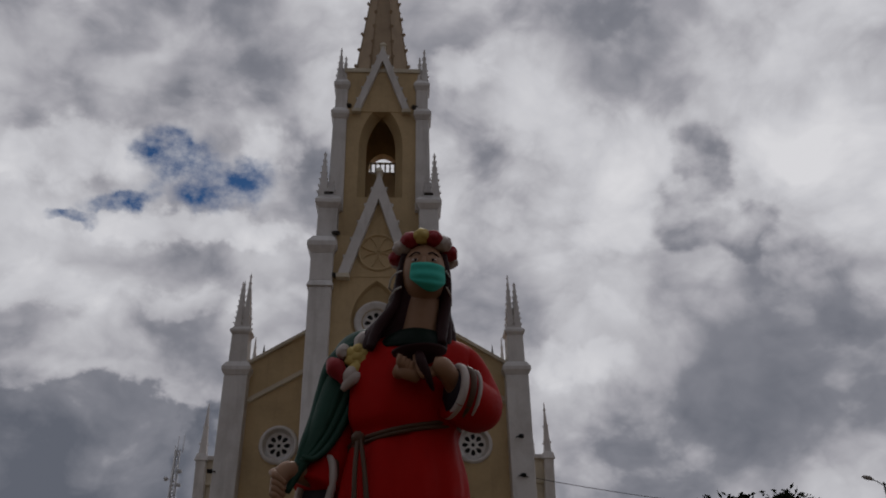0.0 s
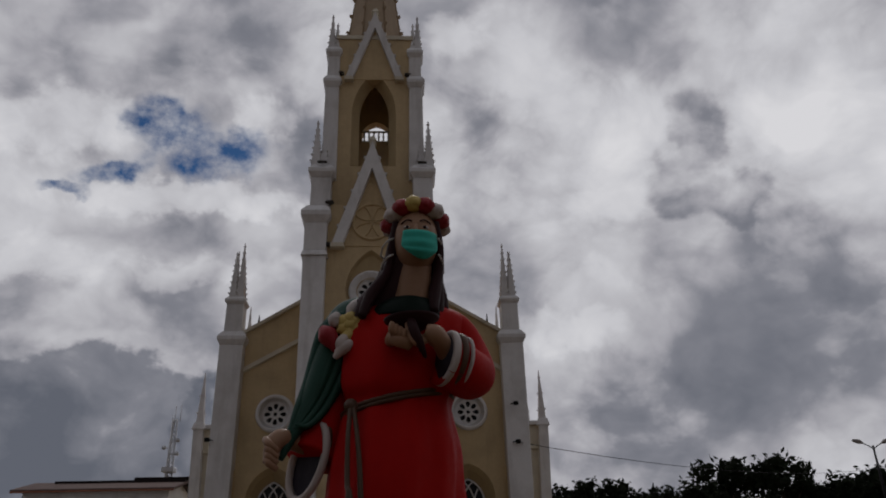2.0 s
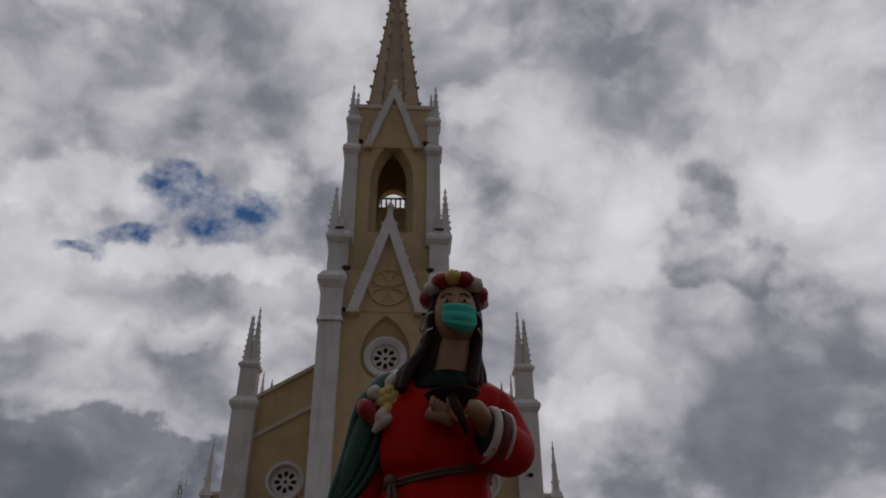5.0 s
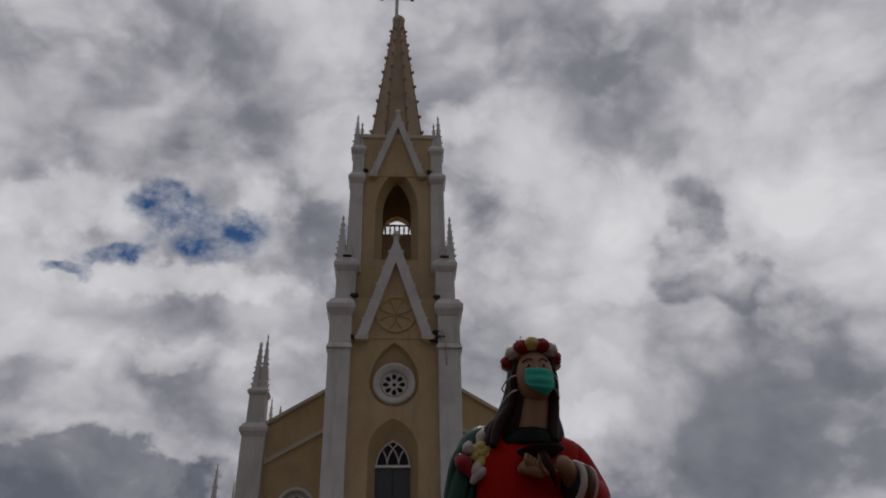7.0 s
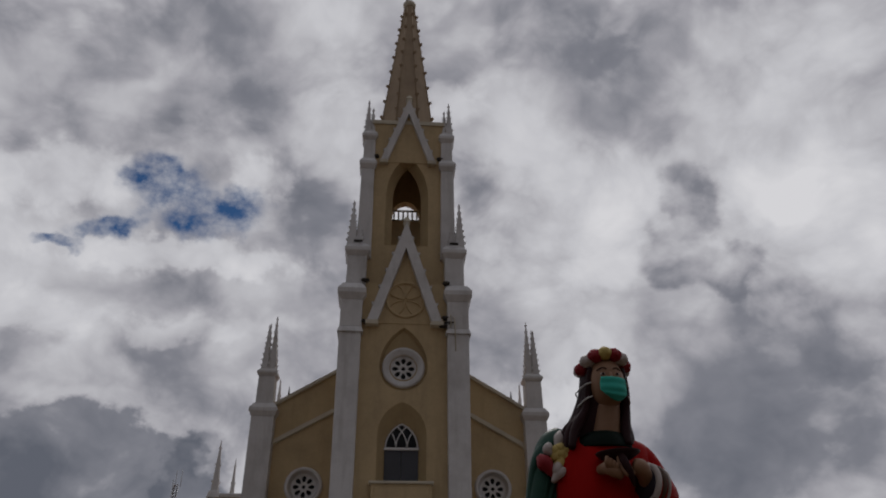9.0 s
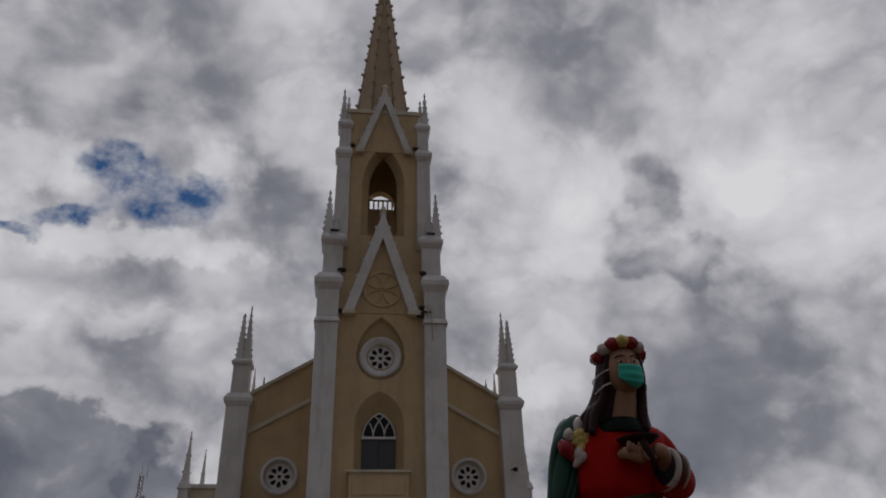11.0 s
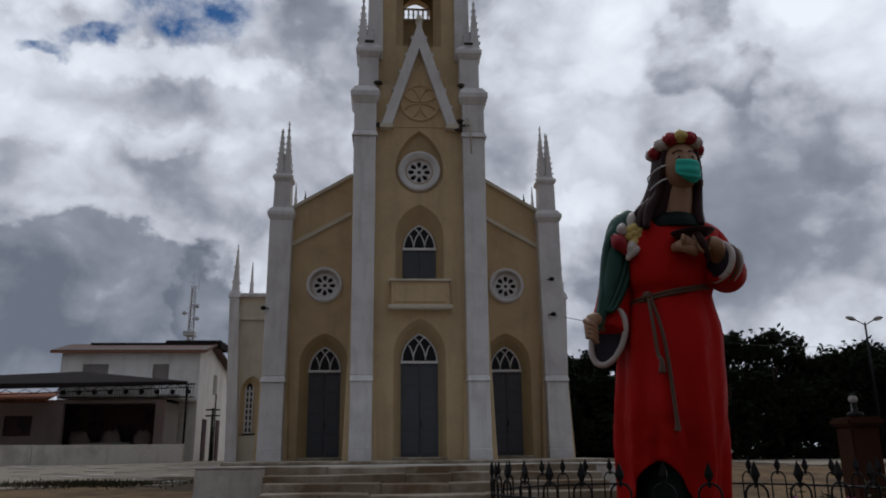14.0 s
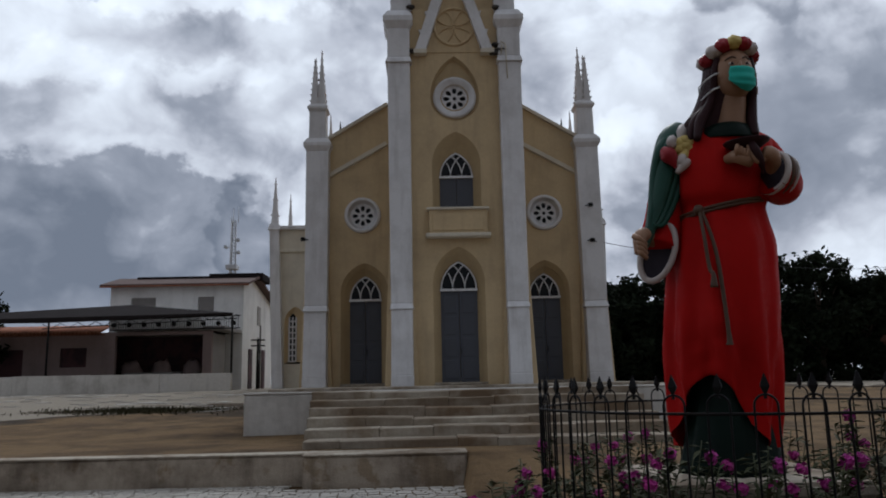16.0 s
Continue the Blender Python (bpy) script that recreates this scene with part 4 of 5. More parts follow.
def body_loft(bm, sec, mi, seg=48, fold=0.0, folds=9, hem=None, cap=True):
    rings = []
    for i, (z, cx, cy, rx, ry) in enumerate(sec):
        ring = []
        for k in range(seg):
            a = 2 * math.pi * k / seg
            low = max(0.0, min(1.0, (1.25 - z) / 1.2))
            w = 1 + fold * (0.45 + low) * (math.sin(folds * a + 1.3 * math.sin(z * 2.2)) * 0.6 + 0.16 * low * math.sin(21 * a + 2 * noise.noise(Vector((a * 0.7, z, 3.0)))) + 0.8 * noise.noise(Vector((math.cos(a) * 2.2, math.sin(a) * 2.2, z * 1.1))) + 0.5 * noise.noise(Vector((math.cos(a) * 5.5, math.sin(a) * 5.5, z * 5.0 + 2 * a))))
            zz = z + (hem(a) * (1 - i / 13) if hem and i < 13 else 0)
            ring.append((cx + rx * w * math.cos(a), cy + ry * w * math.sin(a), zz))
        rings.append(ring)
    loft(bm, rings, mi, cap)


def limb(bm, rows, mi, seg=18, cap=True):
    """A rounded limb through rows of (x, y, z, radius)."""
    pts = smooth_sections(rows, 5)
    tube(bm, [p[:3] for p in pts], [max(0.004, p[3]) for p in pts], seg, mi, cap)


def hoop(bm, c, normal, r, thick, mi, flat=1.0, seg=28):
    c, nrm = Vector(c), Vector(normal).normalized()
    a = nrm.orthogonal().normalized()
    b = nrm.cross(a)
    pts = [c + (a * math.cos(2 * math.pi * k / seg) * r * flat + b * math.sin(2 * math.pi * k / seg) * r) for k in range(seg + 1)]
    tube(bm, pts, thick, 8, mi, False)


def oval(bm, c, r, thick, mi, seg=28):
    """An upright oval rim, or with no thickness the oval face within it."""
    u, v = Vector((0.22, -0.1, 1)).normalized(), Vector((0.72, -0.62, 0.0)).normalized()
    pts = [Vector(c) + u * r * math.cos(2 * math.pi * k / seg) + v * r * 0.62 * math.sin(2 * math.pi * k / seg) for k in range(seg + 1)]
    if thick:
        tube(bm, pts, thick, 8, mi, False)
    else:
        f = bm.faces.new([bm.verts.new(p) for p in pts[:-1]])
        f.material_index = mi


def disc(bm, c, normal, r, mi, seg=24, depth=0.02):
    c, nrm = Vector(c), Vector(normal).normalized()
    tube(bm, [c - nrm * depth / 2, c + nrm * depth / 2], r, seg, mi)


def build_statue():
    bm = bm_new()

    def back(rows):
        return [(0.63 + (x - 0.63) * 1.06, y + 0.21, 0.226 + (z - 0.226) * 1.06, r * 1.03) for x, y, z, r in rows]

    # underskirt and robe
    body_loft(bm, smooth_sections([(-0.52, 0.60, -22.22, 0.30, 0.28), (-0.3, 0.605, -22.22, 0.262, 0.25), (-0.05, 0.61, -22.22, 0.22, 0.205), (0.2, 0.62, -22.22, 0.17, 0.16)], 4), S_UNDER, 40, 0.05, 13)

    def hem(a):
        front = max(0.0, math.cos(a - math.atan2(-0.86, -0.58)))
        return 0.44 * front ** 2.2 - 0.015 * math.sin(4 * a)

    robe = [(-0.38, 0.575, -22.20, 0.285, 0.30), (-0.12, 0.585, -22.20, 0.315, 0.325), (0.2, 0.60, -22.21, 0.338, 0.345), (0.55, 0.625, -22.22, 0.338, 0.335),
            (0.85, 0.65, -22.23, 0.325, 0.30), (1.06, 0.655, -22.23, 0.285, 0.245), (1.12, 0.66, -22.23, 0.275, 0.235), (1.2, 0.66, -22.235, 0.305, 0.265), (1.34, 0.67, -22.24, 0.315, 0.255),
            (1.49, 0.69, -22.24, 0.335, 0.215), (1.585, 0.70, -22.24, 0.305, 0.18), (1.655, 0.71, -22.25, 0.165, 0.115)]
    body_loft(bm, smooth_sections(robe, 5), S_RED, 96, 0.088, 9, hem, False)
    # collar, neck and head
    body_loft(bm, smooth_sections([(1.555, 0.705, -22.265, 0.235, 0.19), (1.60, 0.705, -22.275, 0.21, 0.172), (1.645, 0.712, -22.29, 0.155, 0.137), (1.665, 0.715, -22.30, 0.118, 0.108)], 3), S_UNDER, 40, 0.03, 13)
    body_loft(bm, smooth_sections([(1.57, 0.715, -22.31, 0.115, 0.10), (1.70, 0.735, -22.32, 0.098, 0.09), (1.85, 0.75, -22.33, 0.092, 0.09)], 4), S_SKIN, 28)
    ball(bm, (0.755, -22.37, 1.99), (0.122, 0.135, 0.178), S_SKIN, 28, 20)
    limb(bm, [(0.752, -22.495, 2.03, 0.011), (0.75, -22.508, 1.99, 0.015), (0.75, -22.505, 1.955, 0.018)], S_SKIN, 10)
    for s in (-1, 1):
        ball(bm, (0.753 + s * 0.047, -22.487, 2.018), (0.021, 0.012, 0.010), S_WHITE, 10, 6)
        ball(bm, (0.753 + s * 0.047, -22.497, 2.018), (0.0085, 0.006, 0.0085), S_HAIR, 8, 6)
        limb(bm, [(0.753 + s * 0.022, -22.50, 2.052, 0.003), (0.753 + s * 0.048, -22.49, 2.063, 0.0038), (0.753 + s * 0.08, -22.465, 2.050, 0.0025)], S_HAIR, 6)
    # hair
    ball(bm, (0.755, -22.285, 2.015), (0.150, 0.168, 0.19), S_HAIR, 28, 18)
    body_loft(bm, smooth_sections([(1.50, 0.62, -22.20, 0.24, 0.10), (1.57, 0.63, -22.22, 0.245, 0.115), (1.68, 0.66, -22.235, 0.215, 0.125), (1.80, 0.705, -22.245, 0.178, 0.14), (1.95, 0.745, -22.265, 0.158, 0.155), (2.10, 0.755, -22.28, 0.142, 0.155)], 5), S_HAIR, 96, 0.05, 23)
    for s, ex, ez in ((-1, 0.47, 1.54), (1, 0.845, 1.57)):
        for j in range(3):
            o = j * 0.022
            limb(bm, [(0.755 + s * 0.105, -22.405 + o * 2.6, 2.09, 0.022), (0.755 + s * (0.128 if s < 0 else 0.122), -22.385 + o * 2.4, 1.96, 0.027),
                      (0.755 + s * (0.15 if s < 0 else 0.118), -22.36 + o * 2.2, 1.82, 0.030), ((0.755 + s * (0.19 if s < 0 else 0.10)) * 0.5 + ex * 0.5 + s * o, -22.38 + o * 2.2, 1.68, 0.034), (ex + s * o * 1.4, -22.42 + o * 2.6, ez, 0.022)], S_HAIR, 10)
    # wreath of flowers
    kinds = [S_YELLOW, S_ROSE, S_WHITE, S_ROSE, S_WHITE, S_YELLOW, S_ROSE, S_WHITE, S_YELLOW, S_ROSE, S_WHITE, S_ROSE, S_WHITE, S_ROSE]
    for k, mi in enumerate(kinds):
        a = -math.pi / 2 - 0.1 + 2 * math.pi * k / len(kinds)
        c = (0.755 + 0.143 * math.cos(a), -22.31 + 0.155 * math.sin(a), 2.142 + 0.03 * abs(math.sin(a)) - 0.045 * (1 - abs(math.sin(a))))
        ball(bm, c, (0.054, 0.05, 0.046), mi, 14, 10, 0.2, k)
        for j in range(5):
            b = 2 * math.pi * j / 5 + k
            ball(bm, (c[0] + 0.031 * math.cos(b), c[1] + 0.031 * math.sin(b), c[2] - 0.006), (0.026, 0.026, 0.026), mi, 8, 6)
    # arm across the breast, with its broad banded cuff, and the dish
    limb(bm, [(0.82, -22.24, 1.58, 0.095), (0.95, -22.23, 1.515, 0.112), (1.02, -22.24, 1.375, 0.12), (1.03, -22.31, 1.265, 0.128), (0.955, -22.44, 1.265, 0.13), (0.885, -22.50, 1.29, 0.13)], S_RED, 28)
    nrm = (-0.90, -0.40, 0.16)
    cuff = (0.885, -22.50, 1.297)
    for off, rr, th, mi in ((-0.095, 0.124, 0.010, S_WHITE), (-0.055, 0.123, 0.018, S_BROWN), (-0.01, 0.122, 0.021, S_WHITE)):
        hoop(bm, [c + n * off for c, n in zip(cuff, nrm)], nrm, rr, th, mi)
    # dark disc across the cuff in place of a shaded hollow
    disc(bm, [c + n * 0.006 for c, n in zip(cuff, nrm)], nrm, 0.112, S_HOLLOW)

    def lift(rows):
        return [(x + 0.02, y, z + 0.05, r) for x, y, z, r in rows]

    limb(bm, lift([(0.88, -22.51, 1.27, 0.05), (0.85, -22.57, 1.30, 0.048), (0.815, -22.62, 1.325, 0.052), (0.77, -22.625, 1.34, 0.04)]), S_SKIN, 14)
    for j in range(3):
        limb(bm, lift([(0.79 - j * 0.01, -22.60 - 0.012 * j, 1.33 - j * 0.014, 0.022), (0.75 - j * 0.012, -22.62 - 0.012 * j, 1.31 - j * 0.014, 0.02), (0.725 - j * 0.016, -22.615 - 0.01 * j, 1.345 - j * 0.008, 0.017), (0.72 - j * 0.018, -22.60 - 0.01 * j, 1.39, 0.014)]), S_SKIN, 8)
    # the other hand's fingers under the dish, a dark ribbon between the two
    limb(bm, lift([(0.60, -22.50, 1.335, 0.03), (0.625, -22.58, 1.33, 0.042), (0.665, -22.61, 1.30, 0.04), (0.70, -22.60, 1.27, 0.02)]), S_SKIN, 12)
    for j in range(4):
        limb(bm, lift([(0.62 + j * 0.018, -22.61, 1.325 - 0.012 * j, 0.017), (0.605 + j * 0.02, -22.64, 1.35 - 0.01 * j, 0.015), (0.61 + j * 0.02, -22.645, 1.385 - 0.012 * j, 0.012)]), S_SKIN, 8)
    limb(bm, lift([(0.70, -22.63, 1.40, 0.022), (0.715, -22.655, 1.34, 0.026), (0.745, -22.645, 1.27, 0.02), (0.77, -22.60, 1.22, 0.008)]), S_HAIR, 10)
    loft(bm, [[(0.725 + r * math.cos(2 * math.pi * k / 28), -22.555 + r * 0.9 * math.sin(2 * math.pi * k / 28), z + 0.05 + 0.05 * r * math.cos(2 * math.pi * k / 28)) for k in range(28)]
              for r, z in ((0.05, 1.37), (0.09, 1.39), (0.135, 1.422), (0.14, 1.432), (0.125, 1.432), (0.08, 1.436), (0.03, 1.442))], S_HAIR)
    # hanging arm with the wide sleeve, the green drape and its flowers
    limb(bm, [(0.50, -22.22, 1.51, 0.11), (0.42, -22.18, 1.44, 0.13), (0.34, -22.16, 1.23, 0.12), (0.29, -22.19, 1.04, 0.125), (0.225, -22.24, 0.86, 0.14)], S_RED, 24)
    nrm = (-0.36, -0.80, -0.48)
    for off, rr, th, mi in ((0.06, 0.165, 0.010, S_WHITE), (0.03, 0.175, 0.018, S_BROWN), (0.0, 0.185, 0.020, S_WHITE)):
        oval(bm, (0.215 + 0.5 * off, -22.27 + 0.8 * off, 0.845 + off), rr, th, mi)
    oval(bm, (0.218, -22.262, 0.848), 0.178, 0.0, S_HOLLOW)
    limb(bm, back([(0.46, -22.36, 1.60, 0.07), (0.385, -22.42, 1.52, 0.085), (0.335, -22.46, 1.36, 0.092), (0.275, -22.50, 1.18, 0.068), (0.215, -22.54, 1.02, 0.046), (0.165, -22.58, 0.90, 0.03), (0.13, -22.60, 0.80, 0.012)]), S_GREEN, 20)
    limb(bm, back([(0.40, -22.36, 1.55, 0.06), (0.35, -22.40, 1.42, 0.075), (0.30, -22.45, 1.25, 0.05), (0.24, -22.50, 1.08, 0.03)]), S_GREEN, 16)
    for j in range(5):
        o = (j - 2) * 0.033
        limb(bm, back([(0.43 + o * 0.8, -22.44 - 0.02 * (j % 2), 1.56, 0.03), (0.37 + o * 1.2, -22.50 - 0.02 * (j % 2), 1.44, 0.034), (0.335 + o * 1.3, -22.53 + 0.03 * abs(j - 2) * 0.5, 1.3, 0.03),
                       (0.275 + o * 0.85, -22.545 + 0.012 * abs(j - 2), 1.16 - 0.02 * j, 0.024), (0.215 + o * 0.5, -22.575, 1.02 - 0.015 * j, 0.017), (0.17 + o * 0.25, -22.60, 0.88 + 0.02 * j, 0.010)]), S_GREEN, 8)
    limb(bm, back([(0.22, -22.47, 0.88, 0.04), (0.14, -22.58, 0.90, 0.045), (0.10, -22.62, 0.87, 0.043), (0.085, -22.64, 0.78, 0.028)]), S_SKIN, 14)
    for j in range(4):
        limb(bm, back([(0.065 + 0.012 * j, -22.63, 0.885 - j * 0.024, 0.02), (0.085, -22.675, 0.86 - j * 0.026, 0.018), (0.125, -22.655, 0.83 - j * 0.026, 0.014)]), S_SKIN, 8)

    def bloom(c, r, mi, petals=6):
        c = back([(*c, 0)])[0][:3]
        ball(bm, c, (r * 0.6, r * 0.6, r * 0.55), mi, 12, 8, 0.2, c[2])
        for j in range(petals):
            b = 2 * math.pi * j / petals + c[0] * 9
            ball(bm, (c[0] + r * 0.48 * math.cos(b), c[1] - r * 0.12, c[2] + r * 0.48 * math.sin(b)), (r * 0.5, r * 0.4, r * 0.5), mi, 10, 6, 0.25, b)

    bloom((0.42, -22.56, 1.445), 0.074, S_YELLOW)
    limb(bm, back([(0.285, -22.57, 1.43, 0.02), (0.315, -22.58, 1.39, 0.05), (0.345, -22.585, 1.34, 0.03), (0.36, -22.585, 1.30, 0.008)]), S_ROSE, 12)
    limb(bm, back([(0.425, -22.57, 1.40, 0.03), (0.39, -22.585, 1.36, 0.03), (0.375, -22.59, 1.33, 0.012)]), S_YELLOW, 10)
    for pts in (((0.45, -22.47, 1.60), (0.43, -22.51, 1.55), (0.41, -22.53, 1.50)), ((0.36, -22.56, 1.505), (0.345, -22.57, 1.47), (0.36, -22.58, 1.44)),
                ((0.44, -22.58, 1.345), (0.40, -22.60, 1.325), (0.355, -22.60, 1.27)), ((0.41, -22.58, 1.39), (0.385, -22.60, 1.34), (0.40, -22.60, 1.29))):
        limb(bm, back([(*pts[0], 0.02), (*pts[1], 0.034), (*pts[2], 0.014)]), S_WHITE, 10)
    # cord round the waist, knotted, with two hanging ends
    ring = [(0.655 + 0.284 * math.cos(a), -22.23 + 0.245 * math.sin(a), 1.125 + 0.055 * math.cos(a)) for a in (2 * math.pi * k / 40 for k in range(41))]
    tube(bm, ring, 0.012, 8, S_BROWN, False)
    tube(bm, [(p[0], p[1], p[2] - 0.02) for p in ring], 0.011, 8, S_BROWN, False)
    ball(bm, (0.43, -22.46, 1.075), (0.035, 0.03, 0.035), S_BROWN, 10, 8)
    for dx, zl in ((0.0, 0.66), (0.045, 0.32)):
        limb(bm, [(0.43 + dx * 0.3, -22.47, 1.07, 0.012), (0.425 + dx, -22.53, 0.9, 0.012), (0.43 + dx * 1.3, -22.565, 0.7, 0.013), (0.44 + dx * 1.4, -22.59, zl, 0.014), (0.44 + dx * 1.4, -22.59, zl - 0.08, 0.024)], S_BROWN, 8)
    st = part("statue", bm, [RED, GREEN, UNDER, SKIN, HAIR, PINKWHITE, YELLOW, ROSE, BROWN, HOLLOW])
    st.location = OFF
    return tagged(st, "painted robed statue in red and green with a flower wreath", "statue")


build_statue()


def build_mask():
    mask = anchor("face_mask", *OFF, "turquoise pleated cloth mask tied over the statue's face", "mask")
    bm = bm_new()
    rows = []
    for i in range(15):
        v = -1 + 2 * i / 14
        row = []
        for k in range(19):
            u = -1 + 2 * k / 18
            a = radians(14) + u * radians(51) * (1 - 0.10 * v * v - 0.34 * max(0.0, -v) ** 2)
            bulge = 1 + 0.12 * (1 - v * v) * (1 - u * u)
            pleat = 0.005 * math.sin(v * 9.5) * (1 - 0.3 * u * u)
            row.append((0.752 + 0.128 * bulge * math.sin(a), -22.37 - (0.148 * bulge * math.cos(a) + pleat) - 0.008 + 0.02 * max(0.0, -v) ** 3, 1.904 + 0.078 * v + 0.012 * u * u - 0.01 * (1 - u * u) + 0.018 * (1 - u * u) * max(0.0, v) + 0.03 * u * u * max(0.0, -v) + 0.012 * max(0.0, -v) * (1 - u * u)))
        rows.append(row)
    loft(bm, rows, 0, False, False)
    cloth = part("cloth", bm, MASK, mask, smooth=True)
    cloth.modifiers.new("thickness", "SOLIDIFY").thickness = 0.004
    for s in (-1, 1):
        for z, drop in ((1.972, -0.018), (1.878, -0.022)):
            bm = bm_new()
            tube(bm, [(0.752 + s * 0.12, -22.45, z), (0.752 + s * (0.15 if s < 0 else 0.13), -22.43, z + drop * 0.3), (0.752 + s * (0.178 if s < 0 else 0.148), -22.38, z + drop), (0.752 + s * (0.19 if s < 0 else 0.155), -22.28, z + drop * 1.5), (0.752 + s * 0.13, -22.12, z + drop)], 0.005, 6)
            part("strap", bm, STRAP, mask, "thin white elastic strap")


build_mask()

# pedestal, planter and soil
ped = anchor("pedestal", 0.88, -22.74, 0, "worn pale concrete pedestal under the statue", "pedestal")
part("block", soft_box(-0.5, 0.5, -0.48, 0.48, -1.4, -0.62, 0.03, 2), CONCRETE, ped)
part("slab", soft_box(-0.58, 0.58, -0.55, 0.55, -0.615, -0.52, 0.025, 2), CONCRETE, ped)
RC = (0.94, -22.77)
RR = 1.24
planter = anchor("planter", RC[0], RC[1], 0, "round low concrete planter filled with dark soil", "planter")
bm = bm_new()
n = 48
loft(bm, [[(r * math.cos(2 * math.pi * k / n), r * math.sin(2 * math.pi * k / n), z) for k in range(n)] for r, z in ((1.36, -1.6), (1.36, -1.2), (1.32, -1.17), (1.16, -1.17), (1.12, -1.2), (1.12, -1.5))], 0, False)
part("wall", bm, CONCRETE, planter)
bm = bm_new()
disc(bm, (0, 0, -1.27), (0, 0, 1), 1.13, 0, 40, 0.06)
part("soil", bm, SOIL, planter)

# ring fence of iron hoops with spear finials
fence = anchor("ring_fence", RC[0], RC[1], 0, "black wrought-iron ring fence with hoops and spear finials", "fence")
bm = bm_new()
hw = 0.052
pts = [(-hw, 0, -1.2), (-hw, 0, -0.6), (-hw, 0, -hw)] + [(-hw * math.cos(math.pi * k / 10), 0, -hw + hw * math.sin(math.pi * k / 10)) for k in range(1, 10)] + [(hw, 0, -hw), (hw, 0, -0.6), (hw, 0, -1.2)]
tube(bm, pts, 0.0058, 6)
hoop_mesh = bpy.data.meshes.new("hoop_bar")
bm.to_mesh(hoop_mesh)
bm.free()
hoop_mesh.materials.append(IRON)
bm = bm_new()
loft(bm, [[(sx * r, sy * r * 0.45, z) for sx, sy in ((-1, -1), (1, -1), (1, 1), (-1, 1))] for r, z in ((0.009, -0.02), (0.006, 0.002), (0.0215, 0.038), (0.015, 0.062), (0.002, 0.10))])
for f in bm.faces:
    f.smooth = False
fin_mesh = bpy.data.meshes.new("finial")
bm.to_mesh(fin_mesh)
bm.free()
fin_mesh.materials.append(IRON)
NH = 37
for k in range(NH):
    a = 2 * math.pi * k / NH
    m = pose(RR * math.cos(a), RR * math.sin(a), -0.025, 0, 0, math.degrees(a) + 90 + random.uniform(-2, 2))
    share("hoop_bar", hoop_mesh, fence, m)
    share("finial", fin_mesh, fence, m @ pose(0, 0, 0, 0, random.uniform(-3, 3), 0))
for z in (-0.115, -1.06):
    bm = bm_new()
    tube(bm, [(RR * math.cos(2 * math.pi * k / 64), RR * math.sin(2 * math.pi * k / 64), z) for k in range(65)], 0.008, 6, 0, False)
    part("rail", bm, IRON, fence)


# flowering plants in and beside the planter
def plant_shape(seed, h):
    rnd = random.Random(seed)
    p = anchor("flowering_plant", 0, 0, 0, "leafy green plant with magenta flower heads", "plant", "plants round the statue")
    stems, leaves, tips = bm_new(), bm_new(), []
    for j in range(5):
        a = rnd.uniform(0, 6.28)
        sp = rnd.uniform(0.05, 0.2)
        hh = h * rnd.uniform(0.7, 1.0)
        pts = [Vector((sp * u * u * math.cos(a) + 0.02 * math.sin(5 * u + j), sp * u * u * math.sin(a), hh * u)) for u in (0, 0.25, 0.5, 0.75, 1)]
        tube(stems, pts, [0.007, 0.006, 0.005, 0.004, 0.003], 5)
        tips.append(pts[-1])
        for i in range(52):
            u = rnd.uniform(0.12, 1.0)
            k = min(3, int(u * 4))
            o = pts[k].lerp(pts[k + 1], u * 4 - k)
            b, ln, tilt = rnd.uniform(0, 6.28), rnd.uniform(0.05, 0.11), rnd.uniform(-0.3, 0.8)
            d = Vector((math.cos(b) * math.cos(tilt), math.sin(b) * math.cos(tilt), math.sin(tilt)))
            s = d.cross(Vector((0, 0, 1))).normalized() * ln * 0.17
            q = [leaves.verts.new(v) for v in (o, o + d * ln * 0.45 + s, o + d * ln - Vector((0, 0, ln * 0.2)), o + d * ln * 0.45 - s)]
            leaves.faces.new((q[0], q[1], q[2]))
            leaves.faces.new((q[0], q[2], q[3]))
    part("stem", stems, LEAF_BED, p)
    tagged(part("foliage", leaves, LEAF_BED, p), kind="stuff")
    for tip in tips[:1 + (seed % 4 == 0)]:
        bm = bm_new()
        for j in range(34):
            v = Vector((rnd.gauss(0, 1), rnd.gauss(0, 1), rnd.gauss(0, 0.7) + 0.3)).normalized()
            o = tip + v * 0.03 * rnd.uniform(0.6, 1.2)
            s = v.orthogonal().normalized() * 0.015
            w = v.cross(s)
            q = [bm.verts.new(c) for c in (o - s, o + w * 0.9 + v * 0.006, o + s, o - w * 0.9 + v * 0.006)]
            bm.faces.new(q)
        part("flower_head", bm, PETAL, p, "magenta flower head")
    return p


rnd = random.Random(5)
shapes = [plant_shape(11 + k, h) for k, h in enumerate((0.78, 0.94, 0.66, 1.0))]
spots = []
for k in range(40):
    a = 2 * math.pi * (k + rnd.uniform(-0.3, 0.3)) / 40
    spots.append((RC[0] + rnd.uniform(0.82, 1.12) * math.cos(a), RC[1] + rnd.uniform(0.82, 1.12) * math.sin(a), -1.25))
spots += [(-0.30, -23.35, -1.42), (-0.62, -22.85, -1.4), (-0.36, -22.6, -1.36), (-0.46, -22.75, -1.38), (-0.56, -22.5, -1.4), (-0.42, -23.05, -1.42), (-0.7, -23.1, -1.42), (-0.55, -23.3, -1.42), (-0.8, -22.7, -1.4)]
